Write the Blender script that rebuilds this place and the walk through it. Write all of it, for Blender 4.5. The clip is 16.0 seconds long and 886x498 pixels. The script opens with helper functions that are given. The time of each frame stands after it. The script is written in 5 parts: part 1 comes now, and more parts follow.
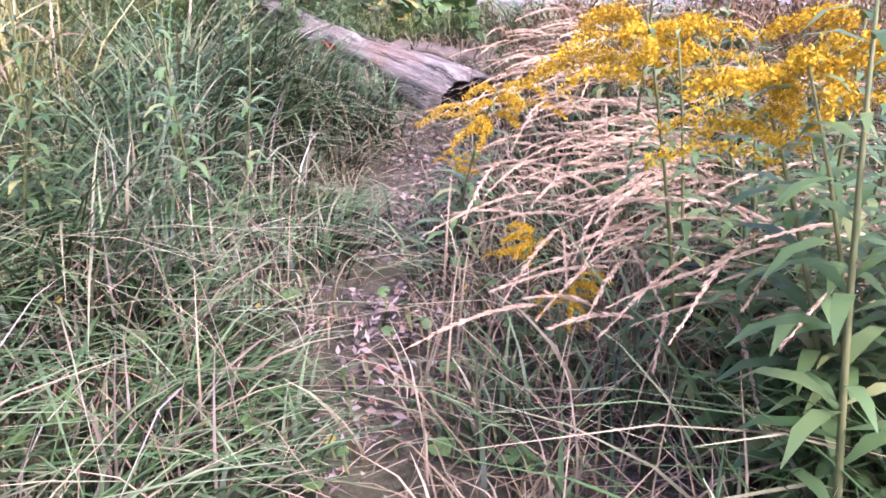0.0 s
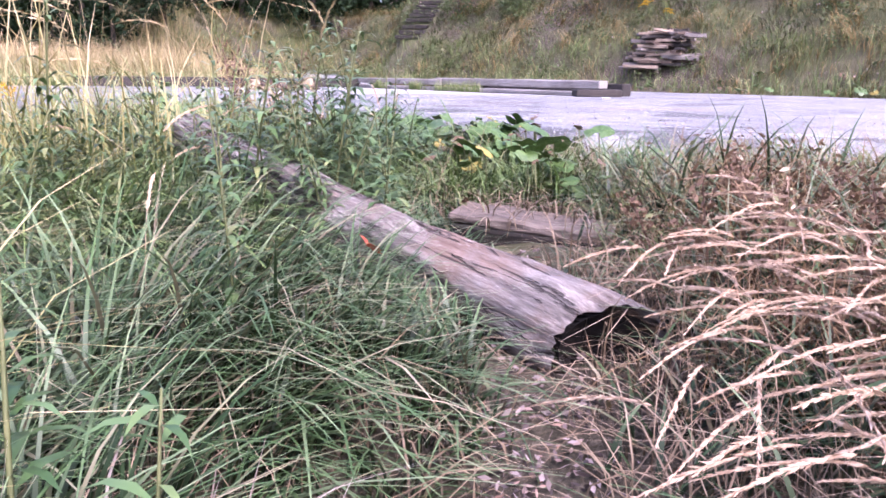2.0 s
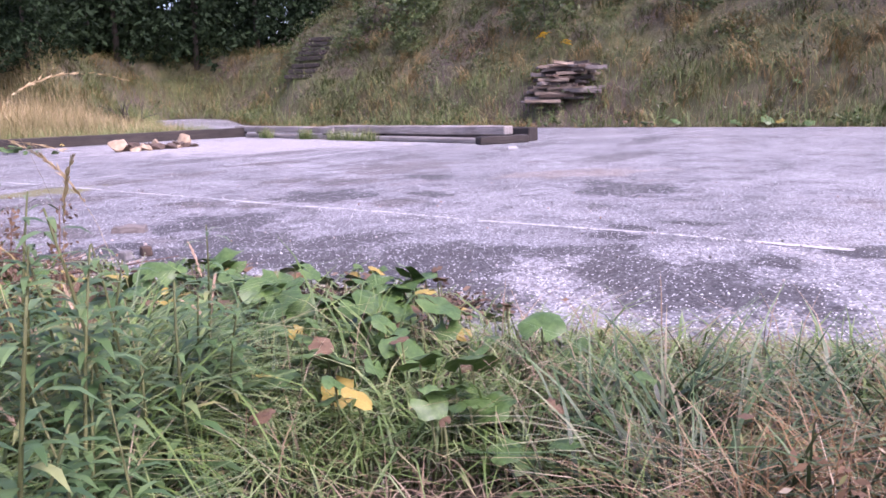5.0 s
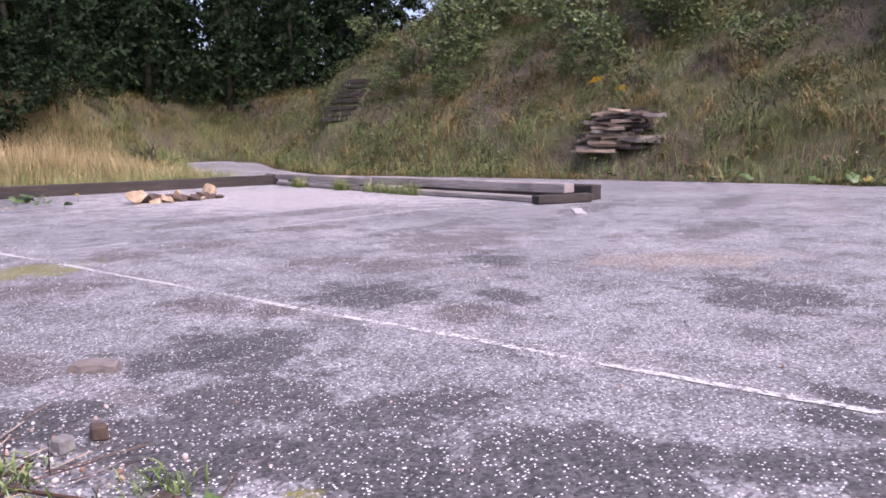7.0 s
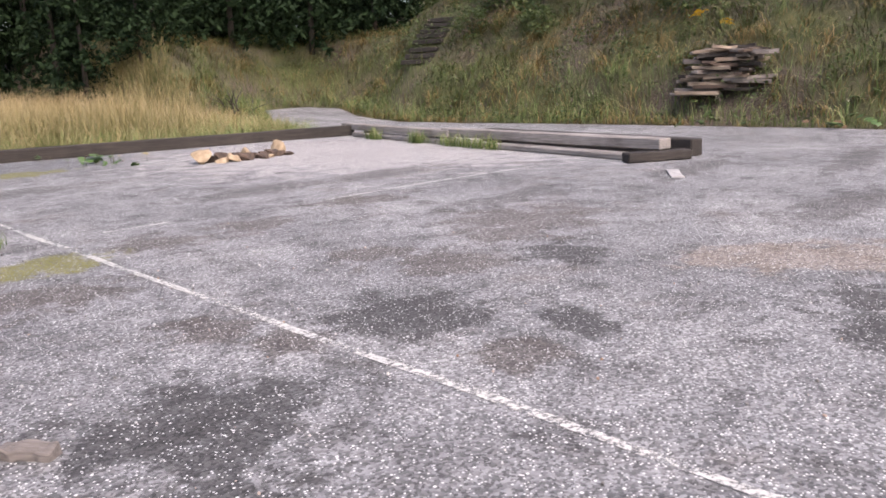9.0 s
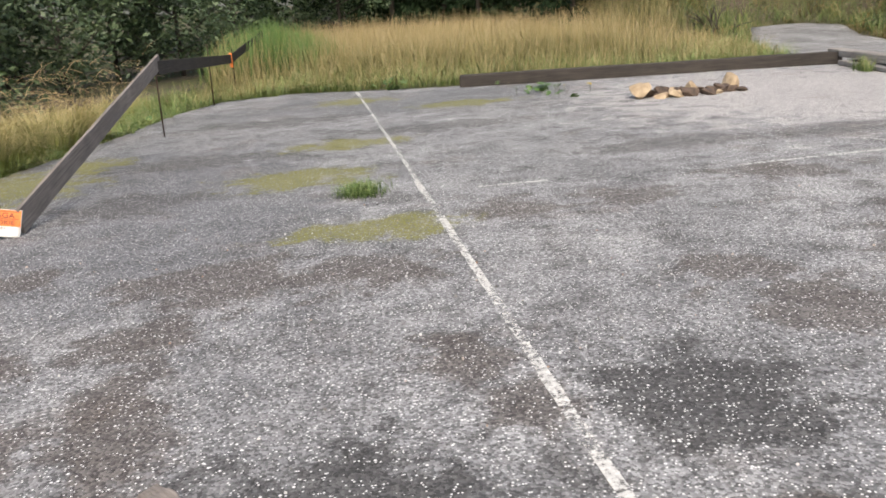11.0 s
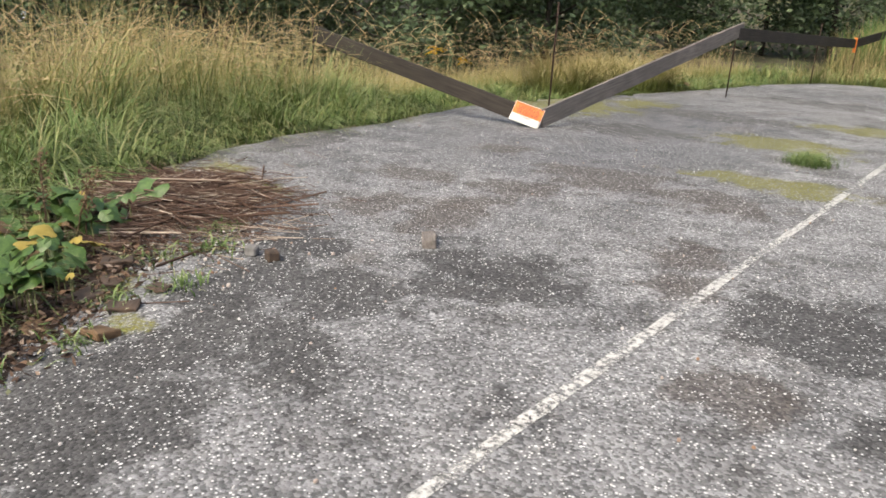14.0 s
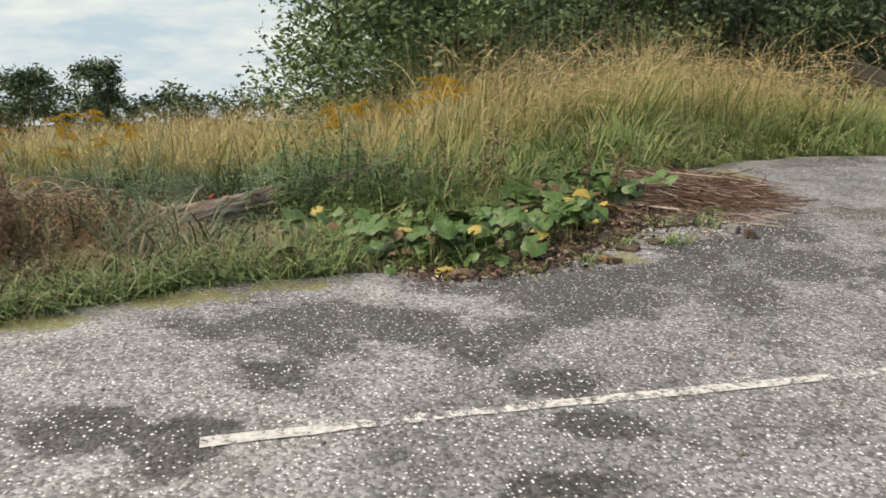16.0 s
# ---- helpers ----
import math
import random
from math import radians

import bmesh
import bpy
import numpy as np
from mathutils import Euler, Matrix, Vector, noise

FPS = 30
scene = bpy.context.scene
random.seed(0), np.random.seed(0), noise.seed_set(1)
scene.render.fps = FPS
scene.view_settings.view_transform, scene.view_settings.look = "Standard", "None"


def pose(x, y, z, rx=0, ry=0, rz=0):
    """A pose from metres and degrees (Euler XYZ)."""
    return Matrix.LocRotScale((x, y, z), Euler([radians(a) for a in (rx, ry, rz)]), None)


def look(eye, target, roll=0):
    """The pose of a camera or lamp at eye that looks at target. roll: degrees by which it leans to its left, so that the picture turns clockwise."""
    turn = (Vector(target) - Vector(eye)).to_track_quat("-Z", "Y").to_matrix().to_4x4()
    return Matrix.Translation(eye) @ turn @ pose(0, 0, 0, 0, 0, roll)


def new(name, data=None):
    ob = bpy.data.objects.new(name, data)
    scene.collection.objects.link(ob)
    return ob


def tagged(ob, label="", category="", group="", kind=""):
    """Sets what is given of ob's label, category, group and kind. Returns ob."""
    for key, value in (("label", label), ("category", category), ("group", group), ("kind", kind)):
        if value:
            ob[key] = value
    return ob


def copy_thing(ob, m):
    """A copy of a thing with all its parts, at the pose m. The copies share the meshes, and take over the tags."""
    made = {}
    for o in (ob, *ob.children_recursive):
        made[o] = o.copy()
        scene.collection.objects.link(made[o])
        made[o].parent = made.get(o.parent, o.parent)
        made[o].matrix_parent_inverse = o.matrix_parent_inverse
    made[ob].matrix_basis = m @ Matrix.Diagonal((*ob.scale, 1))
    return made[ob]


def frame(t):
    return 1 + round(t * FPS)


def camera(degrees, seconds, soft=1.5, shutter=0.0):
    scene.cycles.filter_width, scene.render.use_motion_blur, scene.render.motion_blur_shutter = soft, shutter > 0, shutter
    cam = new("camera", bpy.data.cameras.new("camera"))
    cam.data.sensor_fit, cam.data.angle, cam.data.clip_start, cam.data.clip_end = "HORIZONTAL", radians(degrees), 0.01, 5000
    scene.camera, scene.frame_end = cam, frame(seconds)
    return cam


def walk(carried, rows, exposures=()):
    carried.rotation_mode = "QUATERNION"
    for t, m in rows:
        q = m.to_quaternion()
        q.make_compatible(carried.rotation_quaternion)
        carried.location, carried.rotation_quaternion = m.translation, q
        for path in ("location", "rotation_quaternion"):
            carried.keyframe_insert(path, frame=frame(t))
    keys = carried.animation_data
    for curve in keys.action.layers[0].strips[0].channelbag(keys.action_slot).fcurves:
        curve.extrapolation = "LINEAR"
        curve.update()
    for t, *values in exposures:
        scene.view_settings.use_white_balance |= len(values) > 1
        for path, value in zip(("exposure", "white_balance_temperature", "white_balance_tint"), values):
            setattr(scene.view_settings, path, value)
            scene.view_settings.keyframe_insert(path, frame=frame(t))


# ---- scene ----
cam = camera(58.5, 16.0, soft=1.7)
PATH = [
    (0, (-6.814, -3.454, 0.2), (-5.384, -2.217, -0.451), 2.1),
    (0.5, (-6.521, -3.162, 0.192), (-5.092, -1.89, -0.393), 3.6),
    (1, (-6.224, -2.835, 0.271), (-4.831, -1.515, -0.294), 2.8),
    (1.5, (-6.037, -2.53, 0.344), (-4.628, -1.208, -0.173), 2.0),
    (2, (-5.783, -2.272, 0.376), (-4.383, -0.91, -0.052), 0.8),
    (2.5, (-5.521, -2.1, 0.415), (-4.125, -0.703, 0.096), -1.5),
    (3, (-5.3, -1.952, 0.504), (-3.864, -0.598, 0.18), -0.8),
    (3.5, (-5.143, -1.784, 0.577), (-3.627, -0.517, 0.265), -0.1),
    (4, (-4.924, -1.574, 0.751), (-3.373, -0.377, 0.348), -0.4),
    (4.5, (-4.696, -1.396, 0.806), (-3.126, -0.224, 0.405), -0.4),
    (5, (-4.453, -1.257, 0.823), (-2.896, -0.057, 0.454), -1.8),
    (5.2, (-4.325, -1.191, 0.829), (-2.779, 0.031, 0.49), -2.9),
    (7.3, (-3.128, 0.21, 1.1), (-1.606, 1.481, 0.832), -0.8),
    (7.5, (-3.042, 0.25, 1.126), (-1.531, 1.529, 0.837), -0.7),
    (8, (-2.801, 0.38, 1.176), (-1.331, 1.693, 0.837), -0.4),
    (8.2, (-2.705, 0.463, 1.171), (-1.253, 1.791, 0.815), -0.7),
    (10.3, (-1.39, 0.967, 1.602), (-0.558, 2.719, 1.112), -4.0),
    (10.5, (-1.257, 1.073, 1.569), (-0.572, 2.885, 1.072), -4.0),
    (11, (-0.856, 1.228, 1.563), (-0.589, 3.125, 0.991), -3.9),
    (11.5, (-0.653, 1.205, 1.523), (-0.719, 3.117, 0.941), -2.1),
    (12, (-0.321, 0.991, 1.519), (-0.736, 2.866, 0.959), -0.5),
    (12.5, (0.058, 0.825, 1.469), (-0.598, 2.633, 0.919), 1.3),
    (13, (0.432, 0.575, 1.448), (-0.383, 2.312, 0.884), 3.0),
    (13.5, (0.834, 0.376, 1.422), (-0.141, 2.02, 0.835), 3.1),
    (14, (1.211, 0.197, 1.376), (0.066, 1.722, 0.772), 2.9),
    (14.5, (1.503, 0.031, 1.33), (0.164, 1.385, 0.719), 2.8),
    (15, (1.775, -0.061, 1.254), (0.193, 1.012, 0.666), 1.6),
    (15.5, (1.991, -0.169, 1.252), (0.233, 0.596, 0.68), 1.1),
    (16, (2.325, -0.368, 1.285), (0.472, 0.143, 0.734), 1.5),
]
EXPOSURES = [(0.0, 1.95, 5750, 38), (1.5, 1.86, 5700, 41), (3.5, 1.68, 5850, 40), (4.5, 1.6, 5900, 39), (5.0, 1.2, 5850, 43), (8.0, 0.88, 6450, 28), (10.3, 0.72, 6800, 11), (12.5, 0.68, 6950, 7), (14.0, 0.72, 7050, 7), (15.2, 0.74, 7250, 6), (16.0, 0.54, 7450, 6)]
walk(cam, [(t, look(eye, target, roll)) for t, eye, target, roll in PATH], EXPOSURES)

# ---- light: an overcast sky with a weak, very soft sun ----
SUN_EL, SUN_AZ = 52.0, 186.0
world = bpy.data.worlds.new("world")
scene.world = world
world.use_nodes = True
wn = world.node_tree.nodes
sky = wn.new("ShaderNodeTexSky")
sky.sky_type, sky.sun_disc = "NISHITA", False
sky.sun_elevation, sky.sun_rotation = radians(SUN_EL), radians(SUN_AZ)
sky.dust_density, sky.ozone_density, sky.air_density = 4.0, 0.6, 1.0
wn["Background"].inputs["Strength"].default_value = 0.15
world.node_tree.links.new(sky.outputs["Color"], wn["Background"].inputs["Color"])
sun = new("sun", bpy.data.lights.new("sun", "SUN"))
sun.data.energy, sun.data.angle, sun.data.color = 1.4, radians(35), (1.0, 0.96, 0.9)
az = radians(SUN_AZ)
sun.matrix_world = look((40 * math.sin(az), 40 * math.cos(az), 40 * math.tan(radians(SUN_EL))), (0, 0, 0))

# ---- materials ----
def nodes_of(name, rough=0.8, metal=0.0):
    m = bpy.data.materials.new(name)
    m.use_nodes = True
    nt = m.node_tree
    b = nt.nodes["Principled BSDF"]
    b.inputs["Roughness"].default_value, b.inputs["Metallic"].default_value = rough, metal
    return m, nt, b


def ramp(nt, fac, stops):
    r = nt.nodes.new("ShaderNodeValToRGB")
    e = r.color_ramp.elements
    while len(e) < len(stops):
        e.new(0.5)
    for el, (p, c) in zip(e, stops):
        el.position, el.color = p, (*c, 1) if len(c) == 3 else c
    nt.links.new(fac, r.inputs[0])
    return r.outputs[0]


def tex(nt, scale, detail=4.0, rough=0.6, stretch=(1, 1, 1), kind="NOISE", coords="Object"):
    tc = nt.nodes.new("ShaderNodeTexCoord")
    mp = nt.nodes.new("ShaderNodeMapping")
    mp.inputs["Scale"].default_value = stretch
    nt.links.new(tc.outputs[coords], mp.inputs[0])
    if kind == "NOISE":
        n = nt.nodes.new("ShaderNodeTexNoise")
        n.inputs["Detail"].default_value, n.inputs["Roughness"].default_value = detail, rough
    else:
        n = nt.nodes.new("ShaderNodeTexVoronoi")
    n.inputs["Scale"].default_value = scale
    nt.links.new(mp.outputs[0], n.inputs["Vector"])
    return n


def mix(nt, fac, a, b, blend="MIX"):
    n = nt.nodes.new("ShaderNodeMix")
    n.data_type, n.blend_type = "RGBA", blend
    for sock, v in ((n.inputs[0], fac), (n.inputs[6], a), (n.inputs[7], b)):
        if isinstance(v, (int, float)):
            sock.default_value = v
        elif isinstance(v, tuple):
            sock.default_value = (*v, 1)
        else:
            nt.links.new(v, sock)
    return n.outputs[2]


def math_node(nt, op, a, b=0.0):
    n = nt.nodes.new("ShaderNodeMath")
    n.operation = op
    for sock, v in zip(n.inputs, (a, b)):
        if isinstance(v, (int, float)):
            sock.default_value = v
        else:
            nt.links.new(v, sock)
    return n.outputs[0]


def bump(nt, b, height, strength, dist=0.01):
    n = nt.nodes.new("ShaderNodeBump")
    n.inputs["Strength"].default_value, n.inputs["Distance"].default_value = strength, dist
    nt.links.new(height, n.inputs["Height"])
    nt.links.new(n.outputs[0], b.inputs["Normal"])


def simple(name, c1, c2, scale=20.0, rough=0.8, metal=0.0, stretch=(1, 1, 1), bumps=0.4, dist=0.005):
    """Two colours broken by grain at two scales, with a fine relief."""
    m, nt, b = nodes_of(name, rough, metal)
    n1, n2 = tex(nt, scale, 5, 0.65, stretch), tex(nt, scale * 0.18, 3)
    f = math_node(nt, "ADD", math_node(nt, "MULTIPLY", n1.outputs[0], 0.65), math_node(nt, "MULTIPLY", n2.outputs[0], 0.35))
    nt.links.new(ramp(nt, f, [(0.32, c1), (0.68, c2)]), b.inputs["Base Color"])
    if bumps:
        bump(nt, b, n1.outputs[0], bumps, dist)
    return m


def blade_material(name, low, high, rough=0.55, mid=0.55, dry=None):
    """Blades: a range of base colours from blade to blade, darker at the root, paler or drying towards the tip."""
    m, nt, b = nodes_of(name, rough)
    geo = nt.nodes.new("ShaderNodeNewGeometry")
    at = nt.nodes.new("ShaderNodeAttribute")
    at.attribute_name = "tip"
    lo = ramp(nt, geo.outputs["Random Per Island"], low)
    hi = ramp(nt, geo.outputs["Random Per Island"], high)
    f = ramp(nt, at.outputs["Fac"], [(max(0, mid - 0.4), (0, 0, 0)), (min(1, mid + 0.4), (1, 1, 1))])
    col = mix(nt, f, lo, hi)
    patch = tex(nt, 0.7, 3)
    if dry:
        col = mix(nt, ramp(nt, patch.outputs[0], [(0.5, (0, 0, 0)), (0.68, (0.8, 0.8, 0.8))]), col, dry)
    nt.links.new(col, b.inputs["Base Color"])
    b.inputs["Specular IOR Level"].default_value = 0.35 if rough < 0.6 else 0.08
    return m


def cracked_wood():
    """Bleached bare wood: fine grain, meandering dark cracks, pale worn crests and rusty rot."""
    m, nt, b = nodes_of("bare_log_wood", 0.85)
    grain, crack, tone, wear = tex(nt, 6, 7, 0.75, (0.5, 4.5, 4.5)), tex(nt, 3.2, 5, 0.65, (0.45, 3, 3)), tex(nt, 3.0, 5, 0.65), tex(nt, 9, 6, 0.75, (0.7, 1.6, 1.6))
    col = ramp(nt, grain.outputs[0], [(0.34, (0.075, 0.064, 0.058)), (0.5, (0.2, 0.175, 0.16)), (0.68, (0.42, 0.385, 0.36))])
    col = mix(nt, ramp(nt, tone.outputs[0], [(0.46, (0, 0, 0)), (0.62, (0.6, 0.6, 0.6))]), col, (0.2, 0.115, 0.075))
    col = mix(nt, ramp(nt, wear.outputs[0], [(0.54, (0, 0, 0)), (0.7, (0.7, 0.7, 0.7))]), col, (0.6, 0.55, 0.51))
    dark = ramp(nt, crack.outputs[0], [(0.47, (0, 0, 0)), (0.495, (1, 1, 1)), (0.52, (0, 0, 0))])
    nt.links.new(mix(nt, math_node(nt, "MULTIPLY", dark, 0.85), col, (0.025, 0.02, 0.017)), b.inputs["Base Color"])
    bump(nt, b, math_node(nt, "SUBTRACT", grain.outputs[0], dark), 0.9, 0.02)
    return m


WOOD_GREY = simple("weathered_wood", (0.1, 0.085, 0.075), (0.32, 0.28, 0.25), 9, 0.85, stretch=(0.25, 6, 6), bumps=0.6)
WOOD_PALE = simple("bleached_timber", (0.1, 0.088, 0.08), (0.46, 0.42, 0.385), 7, 0.85, stretch=(0.3, 7, 7), bumps=0.7, dist=0.01)
WOOD_TAN = simple("trodden_wood", (0.16, 0.115, 0.08), (0.5, 0.4, 0.3), 8, 0.9, stretch=(0.4, 5, 5), bumps=0.9, dist=0.012)
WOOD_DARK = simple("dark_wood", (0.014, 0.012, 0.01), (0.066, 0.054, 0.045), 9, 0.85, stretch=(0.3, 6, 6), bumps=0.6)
WOOD_CUT = simple("rotten_and_shaded_wood", (0.006, 0.005, 0.004), (0.03, 0.022, 0.017), 25, 0.95)
BARK_GREY = cracked_wood()
TRUNK = simple("bark", (0.03, 0.024, 0.018), (0.1, 0.085, 0.07), 14, 0.9, stretch=(4, 4, 0.6), bumps=0.8, dist=0.02)
STONE_OCHRE = simple("ochre_stone", (0.24, 0.17, 0.1), (0.55, 0.43, 0.29), 7, 0.9, bumps=0.6, dist=0.02)
STONE_DARK = simple("brown_stone", (0.04, 0.03, 0.024), (0.14, 0.095, 0.068), 12, 0.9, bumps=0.6, dist=0.02)
STONE_GREY = simple("grey_stone", (0.25, 0.24, 0.23), (0.6, 0.58, 0.56), 18, 0.9)
CONCRETE = simple("weathered_concrete", (0.1, 0.095, 0.09), (0.3, 0.29, 0.28), 18, 0.9)
RUST = simple("rusty_steel", (0.022, 0.015, 0.012), (0.09, 0.05, 0.035), 40, 0.8, 0.4)
ORANGE = simple("orange_print", (0.75, 0.16, 0.02), (0.9, 0.26, 0.05), 8, 0.5, bumps=0.05)
WHITE = simple("white_print", (0.62, 0.6, 0.55), (0.85, 0.83, 0.8), 10, 0.6, bumps=0.1)
INK = simple("dark_red_ink", (0.16, 0.025, 0.015), (0.26, 0.05, 0.03), 20, 0.6, bumps=0)
STRAW = blade_material("dry_stalks", [(0, (0.1, 0.065, 0.05)), (0.6, (0.24, 0.18, 0.15)), (1, (0.5, 0.43, 0.37))], [(0, (0.11, 0.07, 0.055)), (0.7, (0.26, 0.2, 0.17)), (1, (0.52, 0.46, 0.4))], 0.7)
CUT_STALKS = blade_material("cut_stalks", [(0, (0.06, 0.036, 0.027)), (0.75, (0.16, 0.105, 0.08)), (1, (0.5, 0.42, 0.34))], [(0, (0.07, 0.042, 0.032)), (0.75, (0.18, 0.12, 0.092)), (1, (0.54, 0.46, 0.38))], 0.7)
# Near-black roots: the shade deep between the blades is put into the colour.
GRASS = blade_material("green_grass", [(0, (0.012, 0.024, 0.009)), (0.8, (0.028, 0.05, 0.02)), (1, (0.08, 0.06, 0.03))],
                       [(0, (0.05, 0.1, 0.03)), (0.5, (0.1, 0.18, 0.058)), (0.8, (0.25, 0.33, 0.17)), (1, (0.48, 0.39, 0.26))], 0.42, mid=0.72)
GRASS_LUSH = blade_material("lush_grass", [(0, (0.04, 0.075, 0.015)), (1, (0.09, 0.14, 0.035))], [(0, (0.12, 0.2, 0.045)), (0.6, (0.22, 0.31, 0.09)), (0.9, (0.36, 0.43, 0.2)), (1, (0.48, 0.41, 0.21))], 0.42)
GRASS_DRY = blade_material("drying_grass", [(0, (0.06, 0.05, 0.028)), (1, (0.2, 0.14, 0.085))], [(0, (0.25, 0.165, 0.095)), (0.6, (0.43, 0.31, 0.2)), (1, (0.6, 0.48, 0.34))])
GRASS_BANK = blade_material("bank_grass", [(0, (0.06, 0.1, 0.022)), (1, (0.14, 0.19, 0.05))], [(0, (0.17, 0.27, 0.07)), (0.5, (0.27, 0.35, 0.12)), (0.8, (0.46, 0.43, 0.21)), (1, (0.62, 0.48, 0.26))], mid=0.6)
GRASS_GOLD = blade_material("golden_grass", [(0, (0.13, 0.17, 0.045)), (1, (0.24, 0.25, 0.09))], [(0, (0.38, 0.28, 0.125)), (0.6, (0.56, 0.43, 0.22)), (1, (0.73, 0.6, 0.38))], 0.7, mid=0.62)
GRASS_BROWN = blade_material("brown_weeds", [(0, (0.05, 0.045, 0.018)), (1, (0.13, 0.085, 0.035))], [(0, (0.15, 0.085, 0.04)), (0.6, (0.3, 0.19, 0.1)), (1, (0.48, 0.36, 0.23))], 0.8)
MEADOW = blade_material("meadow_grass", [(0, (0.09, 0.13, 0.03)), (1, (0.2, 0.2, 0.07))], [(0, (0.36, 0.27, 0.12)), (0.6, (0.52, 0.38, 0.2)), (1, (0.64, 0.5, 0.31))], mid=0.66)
REEDS = blade_material("green_reeds", [(0, (0.05, 0.09, 0.02)), (1, (0.1, 0.15, 0.04))], [(0, (0.1, 0.19, 0.05)), (1, (0.17, 0.26, 0.08))])
HILL_GRASS = blade_material("hill_grass", [(0, (0.03, 0.045, 0.012)), (1, (0.085, 0.075, 0.026))], [(0, (0.06, 0.095, 0.022)), (0.5, (0.13, 0.135, 0.04)), (1, (0.32, 0.22, 0.09))], dry=(0.24, 0.165, 0.06))
HILL_TAN = blade_material("hill_tan_grass", [(0, (0.09, 0.075, 0.026)), (1, (0.22, 0.15, 0.06))], [(0, (0.24, 0.17, 0.065)), (0.5, (0.4, 0.285, 0.125)), (1, (0.58, 0.44, 0.24))], 0.7)
HILL_GREEN = blade_material("hill_green_grass", [(0, (0.035, 0.06, 0.014)), (1, (0.085, 0.11, 0.028))], [(0, (0.08, 0.14, 0.03)), (0.6, (0.17, 0.225, 0.055)), (1, (0.34, 0.32, 0.11))], 0.55)
PANICLE = blade_material("seed_heads", [(0, (0.42, 0.29, 0.19)), (1, (0.62, 0.46, 0.33))], [(0, (0.52, 0.38, 0.26)), (1, (0.76, 0.61, 0.47))], 0.7)
HEADS_TAN = blade_material("golden_seed_heads", [(0, (0.36, 0.26, 0.13)), (1, (0.54, 0.42, 0.25))], [(0, (0.46, 0.34, 0.18)), (1, (0.68, 0.56, 0.36))], 0.7)
HERB = blade_material("herb_leaves", [(0, (0.035, 0.075, 0.022)), (1, (0.09, 0.15, 0.05))], [(0, (0.065, 0.125, 0.04)), (0.8, (0.15, 0.235, 0.09)), (1, (0.3, 0.28, 0.11))], 0.4)
BROAD = simple("broad_leaf", (0.028, 0.07, 0.014), (0.12, 0.2, 0.05), 3.5, 0.4, bumps=0.3)
BROAD_DRY = simple("yellowing_leaf", (0.26, 0.2, 0.04), (0.42, 0.32, 0.07), 14, 0.6, bumps=0.3)
LEAF_BROWN = simple("dead_leaf", (0.07, 0.04, 0.022), (0.22, 0.135, 0.07), 14, 0.7, bumps=0.4)
RED_LEAF = simple("red_leaf", (0.5, 0.06, 0.03), (0.7, 0.14, 0.06), 14, 0.6, bumps=0.3)
YELLOW = blade_material("yellow_florets", [(0, (0.34, 0.19, 0.012)), (1, (0.62, 0.4, 0.02))], [(0, (0.42, 0.24, 0.012)), (1, (0.72, 0.48, 0.04))], 0.7)
STEM = simple("green_stem", (0.08, 0.1, 0.03), (0.16, 0.16, 0.06), 30, 0.7, bumps=0)
STEM_BROWN = simple("brown_stem", (0.09, 0.05, 0.03), (0.2, 0.12, 0.08), 30, 0.8, bumps=0)
SPRUCE = blade_material("spruce_needles", [(0, (0.009, 0.018, 0.009)), (1, (0.022, 0.04, 0.017))], [(0, (0.015, 0.028, 0.013)), (1, (0.032, 0.055, 0.023))], 0.65)
FOLIAGE = blade_material("tree_leaves", [(0, (0.08, 0.13, 0.05)), (1, (0.18, 0.25, 0.1))], [(0, (0.09, 0.15, 0.06)), (1, (0.23, 0.3, 0.13))], 0.45)
FOLIAGE_DARK = blade_material("dark_tree_leaves", [(0, (0.045, 0.075, 0.036)), (1, (0.1, 0.145, 0.068))], [(0, (0.055, 0.09, 0.045)), (1, (0.13, 0.175, 0.085))], 0.5)
SCRUB = blade_material("scrub_leaves", [(0, (0.03, 0.055, 0.016)), (1, (0.085, 0.12, 0.035))], [(0, (0.04, 0.075, 0.022)), (1, (0.15, 0.18, 0.06))], 0.5)


def ground_material():
    m, nt, b = nodes_of("rough_ground", 0.95)
    n1, n2, n3 = tex(nt, 0.35, 4), tex(nt, 26, 8, 0.75), tex(nt, 2.2, 4)
    a = ramp(nt, n2.outputs[0], [(0.36, (0.03, 0.023, 0.018)), (0.5, (0.09, 0.07, 0.05)), (0.64, (0.21, 0.165, 0.125))])
    g = ramp(nt, n3.outputs[0], [(0.3, (0.045, 0.055, 0.018)), (0.7, (0.12, 0.12, 0.045))])
    nt.links.new(mix(nt, ramp(nt, n1.outputs[0], [(0.38, (0, 0, 0)), (0.6, (1, 1, 1))]), a, g), b.inputs["Base Color"])
    bump(nt, b, n2.outputs[0], 0.8, 0.04)
    return m


